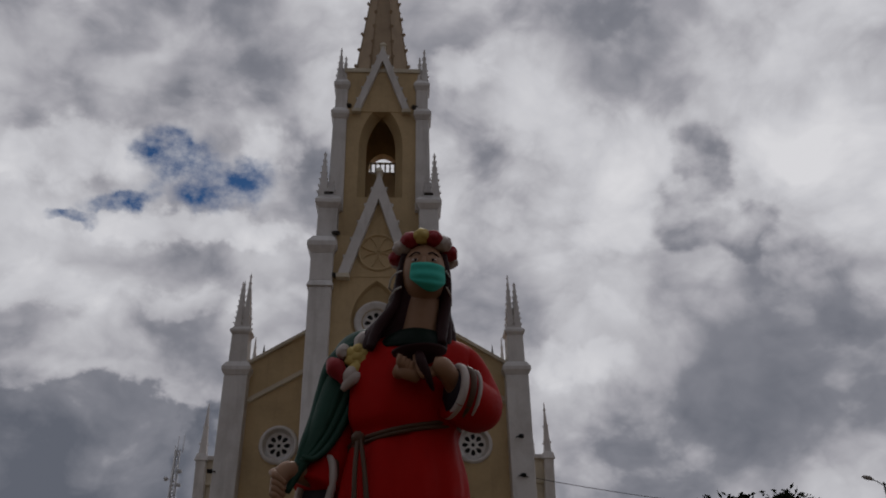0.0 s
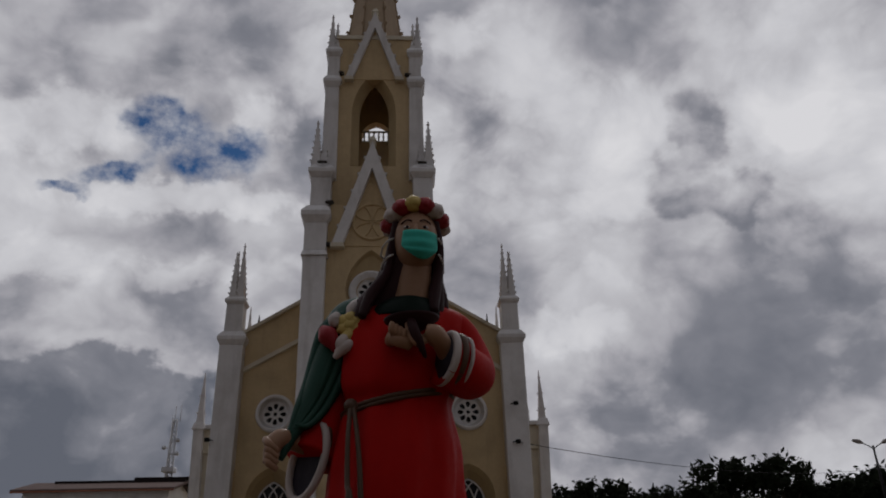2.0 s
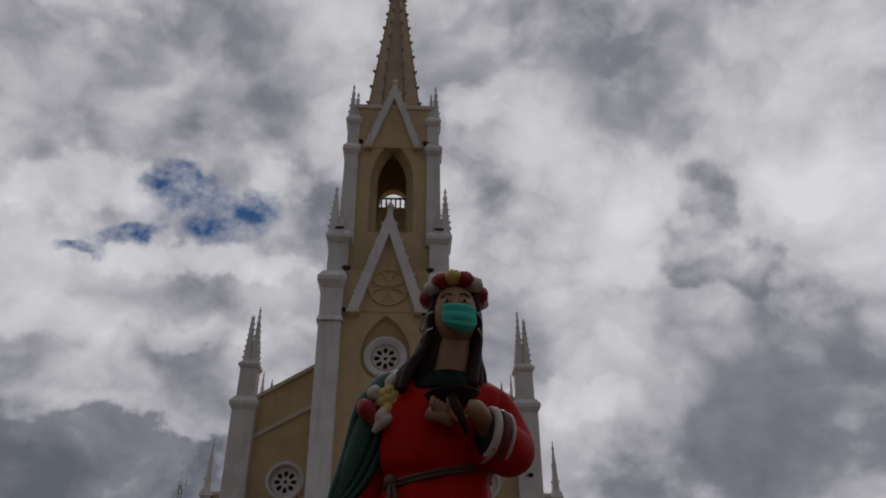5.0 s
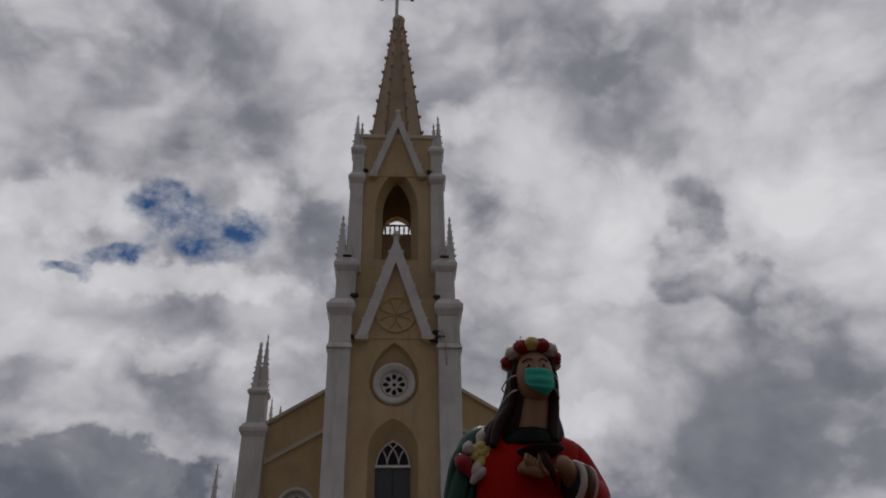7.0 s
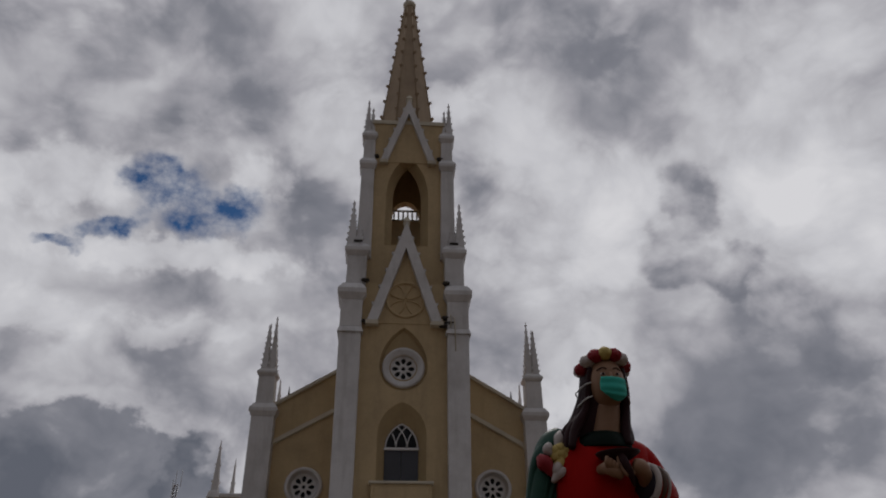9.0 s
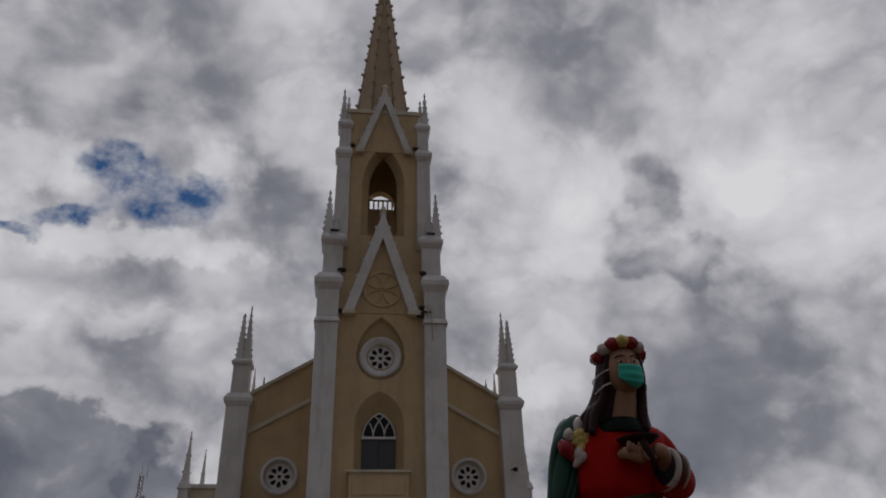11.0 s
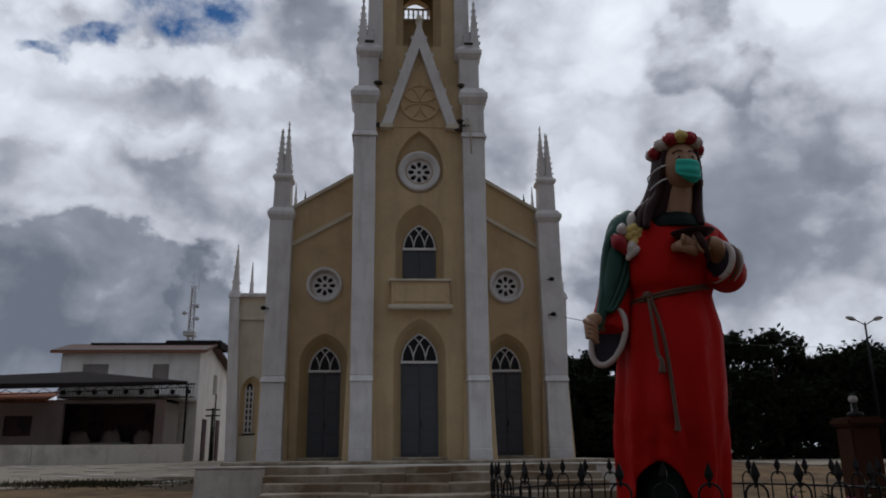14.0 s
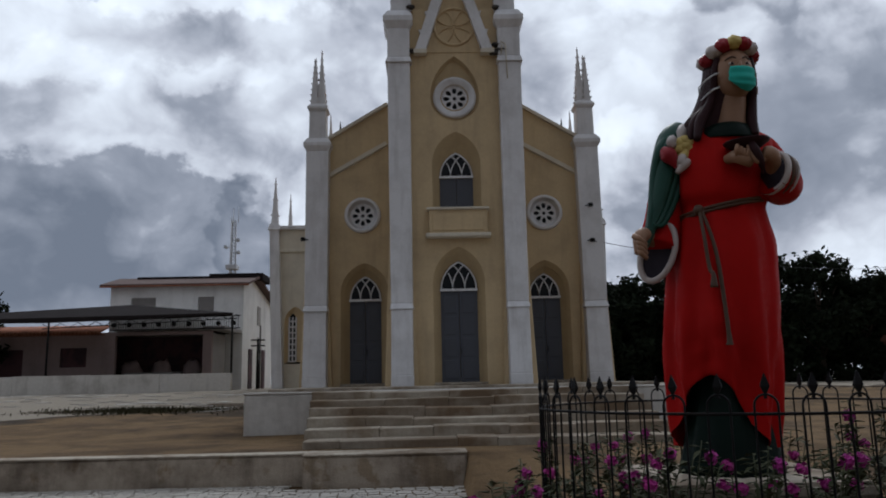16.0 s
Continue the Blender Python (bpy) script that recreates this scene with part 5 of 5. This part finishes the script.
spots += [(RC[0] + 0.9 * math.cos(a), RC[1] + 0.9 * math.sin(a), -1.25) for a in (radians(d) for d in range(206, 330, 11))]
spots += [(2.4 + 0.22 * k, -23.1 + 0.3 * math.sin(k * 1.7), -1.5) for k in range(5)]
tall = len(spots)
spots += [(1.75 + 0.17 * (k % 6) + 0.1 * math.sin(k * 2.3), -23.25 + 0.32 * (k // 6) + 0.1 * math.cos(k * 1.9), -1.3) for k in range(18)]
for k, sp in enumerate(spots):
    src = shapes[k % 4]
    m = pose(*sp, 0, 0, rnd.uniform(0, 360))
    if k >= tall:
        m = m @ Matrix.Diagonal((1.05, 1.05, rnd.uniform(1.1, 1.4), 1))
    if k < 4:
        src.matrix_basis = m
    else:
        copy_thing(src, m)


# rendered gate pillar with a globe lamp
pil = anchor("pillar", 4.1, -19.5, -1.52, "terracotta rendered pillar with a moulded cap", "pillar")
part("shaft", soft_box(-0.155, 0.155, -0.155, 0.155, -0.1, 1.88, 0.02, 2), PILLAR, pil)
part("cap", soft_box(-0.2, 0.2, -0.2, 0.2, 1.88, 1.98, 0.03, 2), PILLAR, pil)
part("base", soft_box(-0.2, 0.2, -0.2, 0.2, -0.15, 0.25, 0.02, 2), PILLAR, pil)
lampg = anchor("globe_lamp", 4.1, -19.5, 0.46, "small white globe lamp on a dark neck", "lamp")
bm = bm_new()
tube(bm, [(0, 0, 0), (0, 0, 0.05), (0, 0, 0.06), (0, 0, 0.16)], [0.09, 0.08, 0.035, 0.03], 12)
part("neck", bm, IRON, lampg)
bm = bm_new()
ball(bm, (0, 0, 0.19), 0.048, 0, 16, 10)
part("globe", bm, HOUSE_GREY, lampg)
bm = bm_new()
tube(bm, [(0, 0, 0.23), (0, 0, 0.25)], [0.04, 0.015], 12)
part("lid", bm, IRON, lampg)


# ---- houses beyond ----
def house():
    h = anchor("house", -0.1, 1, 0.07, "white two-storey house with a low tiled roof", "house")
    bm = bm_new()
    wins = [[(-19.6, 4.55), (-18.05, 4.55), (-18.05, 5.58), (-19.6, 5.58)], [(-15.4, 4.4), (-14.4, 4.4), (-14.4, 5.58), (-15.4, 5.58)]]
    slab(bm, [[(-20.9, -0.6), (-12.55, -0.6), (-12.55, 6.3), (-20.9, 6.3)]] + wins, 20.0, 20.3)
    part("wall", bm, HOUSE_WHITE, h)
    bm = bm_new()
    # the side wall follows the roof
    pts = [(20.3, -0.6), (29.0, -0.6), (29.0, 5.75), (22.5, 6.95), (20.3, 6.3)]
    vs = [[bm.verts.new((x, y, z)) for y, z in pts] for x in (-12.85, -12.55)]
    bm.faces.new(vs[0])
    bm.faces.new(vs[1][::-1])
    for k in range(5):
        bm.faces.new((vs[0][k], vs[0][(k + 1) % 5], vs[1][(k + 1) % 5], vs[1][k]))
    part("side_wall", bm, HOUSE_WHITE, h)
    for w in wins:
        pane = part("window", soft_box(w[0][0], w[1][0], 20.12, 20.18, w[0][1], w[2][1], 0.01), HOUSE_GREY, h, "closed grey shutters")
        for k in range(7):
            z = w[0][1] + 0.08 + k * (w[2][1] - w[0][1] - 0.12) / 7
            part("slat", soft_box(w[0][0] + 0.06, w[1][0] - 0.06, 20.07, 20.12, z, z + 0.08, 0.006), HOUSE_GREY, pane)
    part("window", soft_box(-12.545, -12.50, 24.0, 24.9, 4.0, 5.3, 0.01), HOUSE_GREY, h)
    for y0, z1 in ((21.6, 2.3), (25.5, 2.4)):
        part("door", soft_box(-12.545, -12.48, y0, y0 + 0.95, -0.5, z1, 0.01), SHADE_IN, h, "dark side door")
    bm = bm_new()
    tube(bm, [(-12.35, 24.2, -0.5), (-12.35, 24.2, 4)], 0.05, 6)
    part("downpipe", bm, IRON, h)
    for y0, z0, y1, z1, nm in ((19.45, 6.22, 22.5, 7.0, "roof"), (22.5, 7.0, 29.6, 5.68, "roof")):
        bm = bm_new()
        vs = [bm.verts.new(c) for c in ((-21.4, y0, z0), (-12.1, y0, z0), (-12.1, y1, z1), (-21.4, y1, z1), (-21.4, y0, z0 + 0.16), (-12.1, y0, z0 + 0.16), (-12.1, y1, z1 + 0.16), (-21.4, y1, z1 + 0.16))]
        for q in ((0, 1, 2, 3), (7, 6, 5, 4), (0, 4, 5, 1), (1, 5, 6, 2), (2, 6, 7, 3), (3, 7, 4, 0)):
            bm.faces.new([vs[i] for i in q])
        part(nm, bm, FADED_TILE, h)
    part("eave_tiles", soft_box(-21.4, -12.1, 19.4, 19.55, 6.2, 6.28, 0.02), TILE, h)
    part("parapet", soft_box(-20.0, -12.15, 21.9, 22.5, 6.9, 7.16, 0.02), DARK_ROOF, h, "blackened ridge parapet")
    part("water_tank", soft_box(-15.5, -11.9, 22.6, 25.0, 6.9, 7.42, 0.05), DARK_ROOF, h)
    part("balcony_slab", soft_box(-19.0, -12.6, 16.0, 20.0, 3.2, 3.42, 0.03), HOUSE_GREY, h)


def shop():
    s = anchor("shop", -0.55, 1, 0.02, "faded mauve single-storey shop with a wide dark front", "shop")
    bm = bm_new()
    slab(bm, [[(-32, -0.6), (-12.9, -0.6), (-12.9, 3.2), (-32, 3.2)], [(-18.4, 0.3), (-13.4, 0.3), (-13.4, 3.0), (-18.4, 3.0)],
              [(-21.5, 1.25), (-20.0, 1.25), (-20.0, 2.35), (-21.5, 2.35)], [(-25.2, -0.3), (-23.6, -0.3), (-23.6, 2.3), (-25.2, 2.3)]], 16.0, 16.3)
    part("wall", bm, HOUSE_MAUVE, s)
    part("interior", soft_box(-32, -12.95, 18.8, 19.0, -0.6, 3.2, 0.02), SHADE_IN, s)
    part("side_wall", soft_box(-13.2, -12.9, 16.3, 19.0, -0.6, 3.2, 0.02), HOUSE_GREY, s)
    part("ceiling_slab", soft_box(-32, -12.9, 16.3, 18.8, 3.05, 3.2, 0.02), HOUSE_GREY, s)
    # dark sheets fill the window and door openings, with room shade as their colour
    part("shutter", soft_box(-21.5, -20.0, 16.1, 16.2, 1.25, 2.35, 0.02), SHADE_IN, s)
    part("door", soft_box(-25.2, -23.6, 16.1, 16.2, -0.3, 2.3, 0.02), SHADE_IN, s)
    part("counter", soft_box(-18.3, -15.0, 17.2, 17.8, -0.5, 0.9, 0.03), HOUSE_GREY, s)
    for x in (-18.0, -16.2, -14.4):
        bm = bm_new()
        ball(bm, (x, 17.6, 1.0), (0.55, 0.3, 0.6), 0, 12, 8, 0.5, x)
        part("sack", bm, HOUSE_MAUVE, s)
    # rows of clay tiles on the strip of roof at the side
    roof = part("tile_roof", soft_box(-32, -19.0, 15.2, 16.6, 3.05, 3.12, 0.01), TILE, s)
    for k in range(60):
        bm = bm_new()
        x = -31.8 + k * 0.215
        tube(bm, [(x, 15.1, 3.14), (x, 16.8, 3.62)], [0.1, 0.09], 7)
        part("tile", bm, TILE, roof)
    # ironwork railing with dark rosettes
    rail = anchor("balcony_railing", -1.0, 1, 0.0, "pale balcony panel behind an iron railing with rosettes", "railing")
    part("panel", soft_box(-18.3, -13.0, 15.96, 16.04, 3.3, 3.98, 0.01), HOUSE_WHITE, rail)
    for z in (3.3, 4.02):
        part("rail", soft_box(-18.3, -10.8, 15.86, 15.92, z, z + 0.06, 0.01), IRON, rail)
    for k in range(56):
        x = -18.3 + k * 0.134
        part("baluster", soft_box(x - 0.012, x + 0.012, 15.87, 15.91, 3.3, 4.05, 0.004), IRON, rail)
    for k in range(9):
        bm = bm_new()
        ball(bm, (-18.0 + k * 0.85, 15.84, 3.62), (0.15, 0.03, 0.15), 0, 10, 6)
        part("rosette", bm, IRON, rail)


def canopy():
    c = anchor("canopy", -0.1, 0, -0.03, "dark sheet-roofed canopy on slim iron posts", "canopy")
    outline = [(-30, 3.55, 12.0), (-20.6, 3.43, 12.0), (-10.9, 3.72, 12.0), (-12.0, 3.95, 15.8), (-17.6, 4.62, 15.8), (-30, 4.1, 15.8)]
    bm = bm_new()
    a = [bm.verts.new((x, y, z)) for x, z, y in outline]
    b = [bm.verts.new((x, y, z + 0.07)) for x, z, y in outline]
    bm.faces.new(a)
    bm.faces.new(b[::-1])
    for k in range(6):
        j = (k + 1) % 6
        bm.faces.new((a[k], a[j], b[j], b[k]))
    part("sheet", bm, DARK_ROOF, c)
    for x in (-26.0, -22.9, -20.3, -10.95):
        bm = bm_new()
        tube(bm, [(x, 12.1, -0.4), (x, 12.1, 3.55)], 0.055, 8)
        part("post", bm, IRON, c)
    for k in range(11):
        x0, x1 = -20.6 + k * 0.9, -20.6 + (k + 1) * 0.9
        bm = bm_new()
        z = 3.43 + 0.35 * (x0 + 20.6) / 10
        tube(bm, [(x0, 12.05, z - 0.05), ((x0 + x1) / 2, 12.05, z - 0.28), (x1, 12.05, z - 0.02)], 0.02, 6)
        part("truss_bar", bm, IRON, c)
    bm = bm_new()
    tube(bm, [(-20.6, 12.05, 3.15), (-10.7, 12.05, 3.5)], 0.025, 6)
    part("truss_chord", bm, IRON, c)


house()
shop()
canopy()
yard = anchor("yard_wall", -0.08, 0, -0.03, "low white lime-washed yard wall with black stains", "wall", kind="structure")
cuts = [-34, -29, -24.5, -20.8, -17.2, -13.8, -10.4]
for a, b in zip(cuts, cuts[1:]):
    part("wall_length", soft_box(a, b - 0.005, 9.9, 10.15, -0.7, 0.72 + random.uniform(-0.03, 0.03), 0.02, 2), PALE_WALL, yard)
low = anchor("bench_wall", 0, 0, 0, "long low pale concrete bench wall along the square", "wall", kind="structure")
cuts = [7.0, 11, 15.5, 20, 25, 31, 38]
for a, b in zip(cuts, cuts[1:]):
    part("wall_length", soft_box(a, b - 0.005, 4.0, 4.5, -1.3, -0.46 + random.uniform(-0.02, 0.02), 0.03, 2), LIME_WALL, low)


# radio mast, street lamp, pole and cables
def mast():
    m = anchor("radio_mast", -18.25, 40, -1.4, "slender lattice radio mast with antennas", "mast")
    top = 16.0
    for k in range(3):
        a = 2 * math.pi * k / 3
        bm = bm_new()
        tube(bm, [(0.75 * math.cos(a), 0.75 * math.sin(a), -0.5), (0.28 * math.cos(a), 0.28 * math.sin(a), 12), (0.22 * math.cos(a), 0.22 * math.sin(a), top)], 0.065, 5)
        part("leg", bm, STEEL, m)
    for k in range(26):
        z0, z1 = 8.0 + k * 0.31, 8.0 + (k + 1) * 0.31
        r0, r1 = (max(0.22, 0.75 - 0.0392 * (z + 0.5)) for z in (z0, z1))
        bm = bm_new()
        for j in range(3):
            a, b = 2 * math.pi * j / 3, 2 * math.pi * (j + 1) / 3
            tube(bm, [(r0 * math.cos(a), r0 * math.sin(a), z0), (r1 * math.cos(b), r1 * math.sin(b), z1)], 0.04, 4)
        part("brace", bm, STEEL, m)
    for x, z, l in ((0.0, 15.6, 1.6), (0.45, 15.8, 1.5), (-0.2, 15.2, 1.2)):
        bm = bm_new()
        tube(bm, [(x, 0, z), (x, 0, z + l)], 0.03, 5)
        part("aerial", bm, STEEL, m)
    for x, z in ((0.5, 14.2), (-0.55, 13.6), (0.55, 13.1)):
        bm = bm_new()
        tube(bm, [(0, 0, z), (x, -0.1, z)], 0.03, 5)
        tube(bm, [(x, -0.35, z), (x, -0.1, z), (x, 0, z)], [0.18, 0.16, 0.04], 12)
        part("dish", bm, STEEL, m)
    part("platform", soft_box(-0.5, 0.5, -0.5, 0.5, 11.6, 12.0, 0.03), STEEL, m)


mast()
lamp = anchor("street_lamp", 30.75, 21, -1.0, "double-armed grey street lamp", "street lamp")
bm = bm_new()
tube(bm, [(0, 0, 0), (0, 0, 4), (0, 0, 9.3)], [0.11, 0.09, 0.06], 10)
part("pole", bm, IRON, lamp)
for s in (-1, 1):
    bm = bm_new()
    tube(bm, [(0, 0, 9.1), (s * 0.4, 0, 9.35), (s * 0.75, 0, 9.5)], 0.035, 8)
    arm = part("arm", bm, IRON, lamp)
    bm = bm_new()
    limb(bm, [(s * 0.6, 0, 9.45, 0.05), (s * 0.85, 0, 9.55, 0.14), (s * 1.15, 0, 9.62, 0.11), (s * 1.3, 0, 9.64, 0.03)], 0, 10)
    part("luminaire", bm, HOUSE_GREY, arm)
pole = anchor("utility_pole", -11.45, 20, -0.5, "utility pole with a crossarm beside the house", "pole")
bm = bm_new()
tube(bm, [(0, 0, 0), (0, 0, 3.4)], [0.1, 0.07], 8)
part("post", bm, IRON, pole)
for z in (3.25, 2.9):
    part("crossarm", soft_box(-0.42, 0.42, -0.05, 0.05, z, z + 0.08, 0.01), IRON, pole)
bm = bm_new()
a, b = Vector((4.78, -1.36, 4.8)), Vector((30.75, 21, 6.9))
tube(bm, [a.lerp(b, u) - Vector((0, 0, 2.4 * u * (1 - u))) for u in (k / 20 for k in range(21))], 0.012, 5)
tagged(part("cable", bm, IRON), "thin black overhead cable from the church to a lamp", "cable")
for s, zs in ((1, (4.95, 6.25)), (-1, (5.15,))):
    for z in zs:
        spot = anchor("floodlight", 4.66 if s > 0 else -5.12, -1.2, z * 0.975, "small black floodlight bracketed to the buttress", "lamp", "floodlights on the church")
        bm = bm_new()
        tube(bm, [(0, 0, 0), (s * 0.12, -0.08, 0.02)], 0.02, 6)
        part("bracket", bm, IRON, spot)
        part("head", soft_box(s * 0.16 - 0.08, s * 0.16 + 0.08, -0.16, -0.06, -0.06, 0.07, 0.015), IRON, spot)


# ---- trees ----
def tree(seed, h, spread, low):
    rnd = random.Random(seed)
    t = anchor("tree", 0, 0, 0, "dense dark green broad-leaved tree", "tree", "trees round the square")
    bm = bm_new()
    tube(bm, [(0, 0, -0.5), (0.05, 0, h * 0.2), (0.0, 0.1, h * 0.45), (0.1, 0, h * 0.75)], [0.26, 0.2, 0.14, 0.05], 8)
    trunk = part("trunk", bm, BARK, t)
    heads = []
    for k in range(9):
        a, z = rnd.uniform(0, 6.28), h * rnd.uniform(0.3, 0.8)
        r = spread * rnd.uniform(0.5, 0.95) * math.sin(math.pi * min(0.9, max(0.2, z / h)))
        end = Vector((r * math.cos(a), r * math.sin(a), z + 0.5))
        bm = bm_new()
        tube(bm, [(0, 0, z * 0.6), end * 0.5 + Vector((0, 0, z * 0.32)), end], [0.09, 0.06, 0.02], 6)
        part("limb", bm, BARK, trunk)
        heads.append(end)
    verts, faces = [], []
    clumps = heads + [Vector((0, 0, h * 0.85))]
    for k in range(60):
        u = rnd.uniform(low / h, 0.97)
        rr = spread * (math.sin(math.pi * (0.12 + 0.8 * u)) ** 0.6) * math.sqrt(rnd.uniform(0.15, 1))
        a = rnd.uniform(0, 6.28)
        clumps.append(Vector((rr * math.cos(a), rr * math.sin(a), h * u)))
    for c in clumps:
        size = rnd.uniform(0.45, 0.95)
        for j in range(85):
            v = Vector((rnd.gauss(0, 1), rnd.gauss(0, 1), rnd.gauss(0, 0.8)))
            v = v.normalized() * size * rnd.uniform(0.35, 1.12)
            o = c + v
            d = Vector((rnd.gauss(0, 1), rnd.gauss(0, 1), rnd.gauss(-0.2, 0.7))).normalized()
            s = d.orthogonal().normalized()
            s = s * math.cos(j) + d.cross(s) * math.sin(j)
            ln = rnd.uniform(0.16, 0.32)
            n0 = len(verts)
            verts += [o - d * ln, o + s * ln * 0.4, o + d * ln, o - s * ln * 0.4]
            faces.append((n0, n0 + 1, n0 + 2, n0 + 3))
    me = bpy.data.meshes.new("crown")
    me.from_pydata([tuple(v) for v in verts], [], faces)
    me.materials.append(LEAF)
    crown = new("crown", me)
    crown.parent = t
    tagged(crown, kind="stuff")
    return t


kinds = [tree(3, 7.4, 2.7, 0.3), tree(8, 8.8, 3.2, 0.3), tree(21, 6.4, 2.5, 0.2)]
rnd = random.Random(9)
row = [(12.0, 24, 2), (14.6, 25, 0), (17.2, 24, 2), (20.0, 26, 0), (23.3, 25, 1), (26.6, 25, 1), (29.3, 24.5, 0), (31.8, 26, 0), (34.4, 25, 0), (37.2, 24, 1), (41, 26, 1), (46, 27, 0),
       (13.2, 30, 0), (16.6, 31, 2), (20.5, 31, 2), (24.8, 30.5, 0), (29, 31, 0), (33, 31, 0), (37, 31, 1), (43, 33, 1), (-27.5, 17.0, 2), (-34, 26, 1)]
for k, (x, y, kind) in enumerate(row):
    x -= 0.5
    m = pose(x, y, ground_height(x, y) - 0.2, 0, 0, rnd.uniform(0, 360))
    first = [i for i, q in enumerate(row) if q[2] == kind][0] == k
    if first:
        kinds[kind].matrix_basis = m
    else:
        copy_thing(kinds[kind], m)

# ---- broken flags and weeds beside the terrace ----
flags = anchor("broken_paving", 0, 0, 0, "broken pale flagstones sunk in sandy soil", "paving", kind="structure")
rnd = random.Random(14)
shapes4 = []
for k in range(6):
    bm = bm_new()
    pts = [Vector((math.cos(a) * rnd.uniform(0.75, 1.0), math.sin(a) * rnd.uniform(0.75, 1.0), 0)) for a in (2 * math.pi * (i + rnd.uniform(-0.2, 0.2)) / 6 for i in range(6))]
    lo = [bm.verts.new(p) for p in pts]
    hi = [bm.verts.new(p * 0.96 + Vector((0, 0, 0.05))) for p in pts]
    bm.faces.new(hi)
    for i in range(6):
        bm.faces.new((lo[i], lo[(i + 1) % 6], hi[(i + 1) % 6], hi[i]))
    me = bpy.data.meshes.new("flagstone")
    bmesh.ops.recalc_face_normals(bm, faces=bm.faces[:])
    bm.to_mesh(me)
    bm.free()
    me.materials.append(PALE_STONE)
    shapes4.append(me)
for k in range(150):
    x, y = rnd.uniform(-26, -6.3), rnd.uniform(-3.5, 8.5)
    if y + 0.3 * x < -5.2 + rnd.uniform(-0.6, 0.6):
        continue
    share("flagstone", shapes4[k % 6], flags, pose(x, y, ground_height(x, y) - 0.028, rnd.uniform(-1.5, 1.5), rnd.uniform(-1.5, 1.5), rnd.uniform(0, 360)) @ Matrix.Diagonal((rnd.uniform(0.35, 0.75), rnd.uniform(0.3, 0.5), 0.8, 1)))
verts, faces = [], []
for k in range(2600):
    u, v = rnd.gauss(0, 1), rnd.gauss(0, 1)
    x, y = -10.2 + u * 1.5, -2.6 + v * 0.5 - u * 0.12
    z, h, a = ground_height(x, y), rnd.uniform(0.04, 0.13), rnd.uniform(0, 6.28)
    n0 = len(verts)
    verts += [(x, y, z - 0.01), (x + 0.04 * math.cos(a), y + 0.04 * math.sin(a), z - 0.01), (x + 0.05 * math.cos(a + 1), y + 0.05 * math.sin(a + 1), z + h)]
    faces.append((n0, n0 + 1, n0 + 2))
me = bpy.data.meshes.new("weeds")
me.from_pydata(verts, [], faces)
me.materials.append(paint("dry_weeds", (0.05, 0.045, 0.025), 0.9, (0.03, 0.03, 0.015), 0.5, 0.3, 0, 3.0, 0, gloss=0.05))
tagged(new("weeds", me), "patch of low dark dry weeds on the soil", "weeds", kind="stuff")

# ---- pale paving of the square ----
verts, faces = [], []
rnd = random.Random(2)
y = -20.0
while y < -15.25:
    d = rnd.uniform(0.12, 0.18)
    x = -12.0 + rnd.uniform(0, 0.2)
    while x < 5.5:
        w = rnd.uniform(0.13, 0.3)
        if not (x > -0.6 and y + d > -18.3) and math.hypot(x + w / 2 - RC[0], y - RC[1]) > 1.45 and not (-3.1 < x + w and x < -0.3 and y + d > -15.58):
            z = ground_height(x, y) + 0.012 + rnd.uniform(0, 0.012)
            g, n0 = 0.012, len(verts)
            jx, jy = rnd.uniform(-0.008, 0.008), rnd.uniform(-0.008, 0.008)
            q = ((x + g, y + g + jy), (x + w - g, y + g), (x + w - g + jx, y + d - g), (x + g + jx, y + d - g))
            verts += [(a, b, z - 0.04) for a, b in q] + [(a * 0.98 + (x + w / 2) * 0.02, b * 0.98 + (y + d / 2) * 0.02, z) for a, b in q]
            faces += [(n0 + 4, n0 + 5, n0 + 6, n0 + 7)] + [(n0 + i, n0 + (i + 1) % 4, n0 + 4 + (i + 1) % 4, n0 + 4 + i) for i in range(4)]
        x += w
    y += d
me = bpy.data.meshes.new("paving_stones")
me.from_pydata(verts, [], faces)
me.materials.append(PALE_STONE)
tagged(new("paving_stones", me), "pale worn paving stones of the square", "paving", kind="stuff")
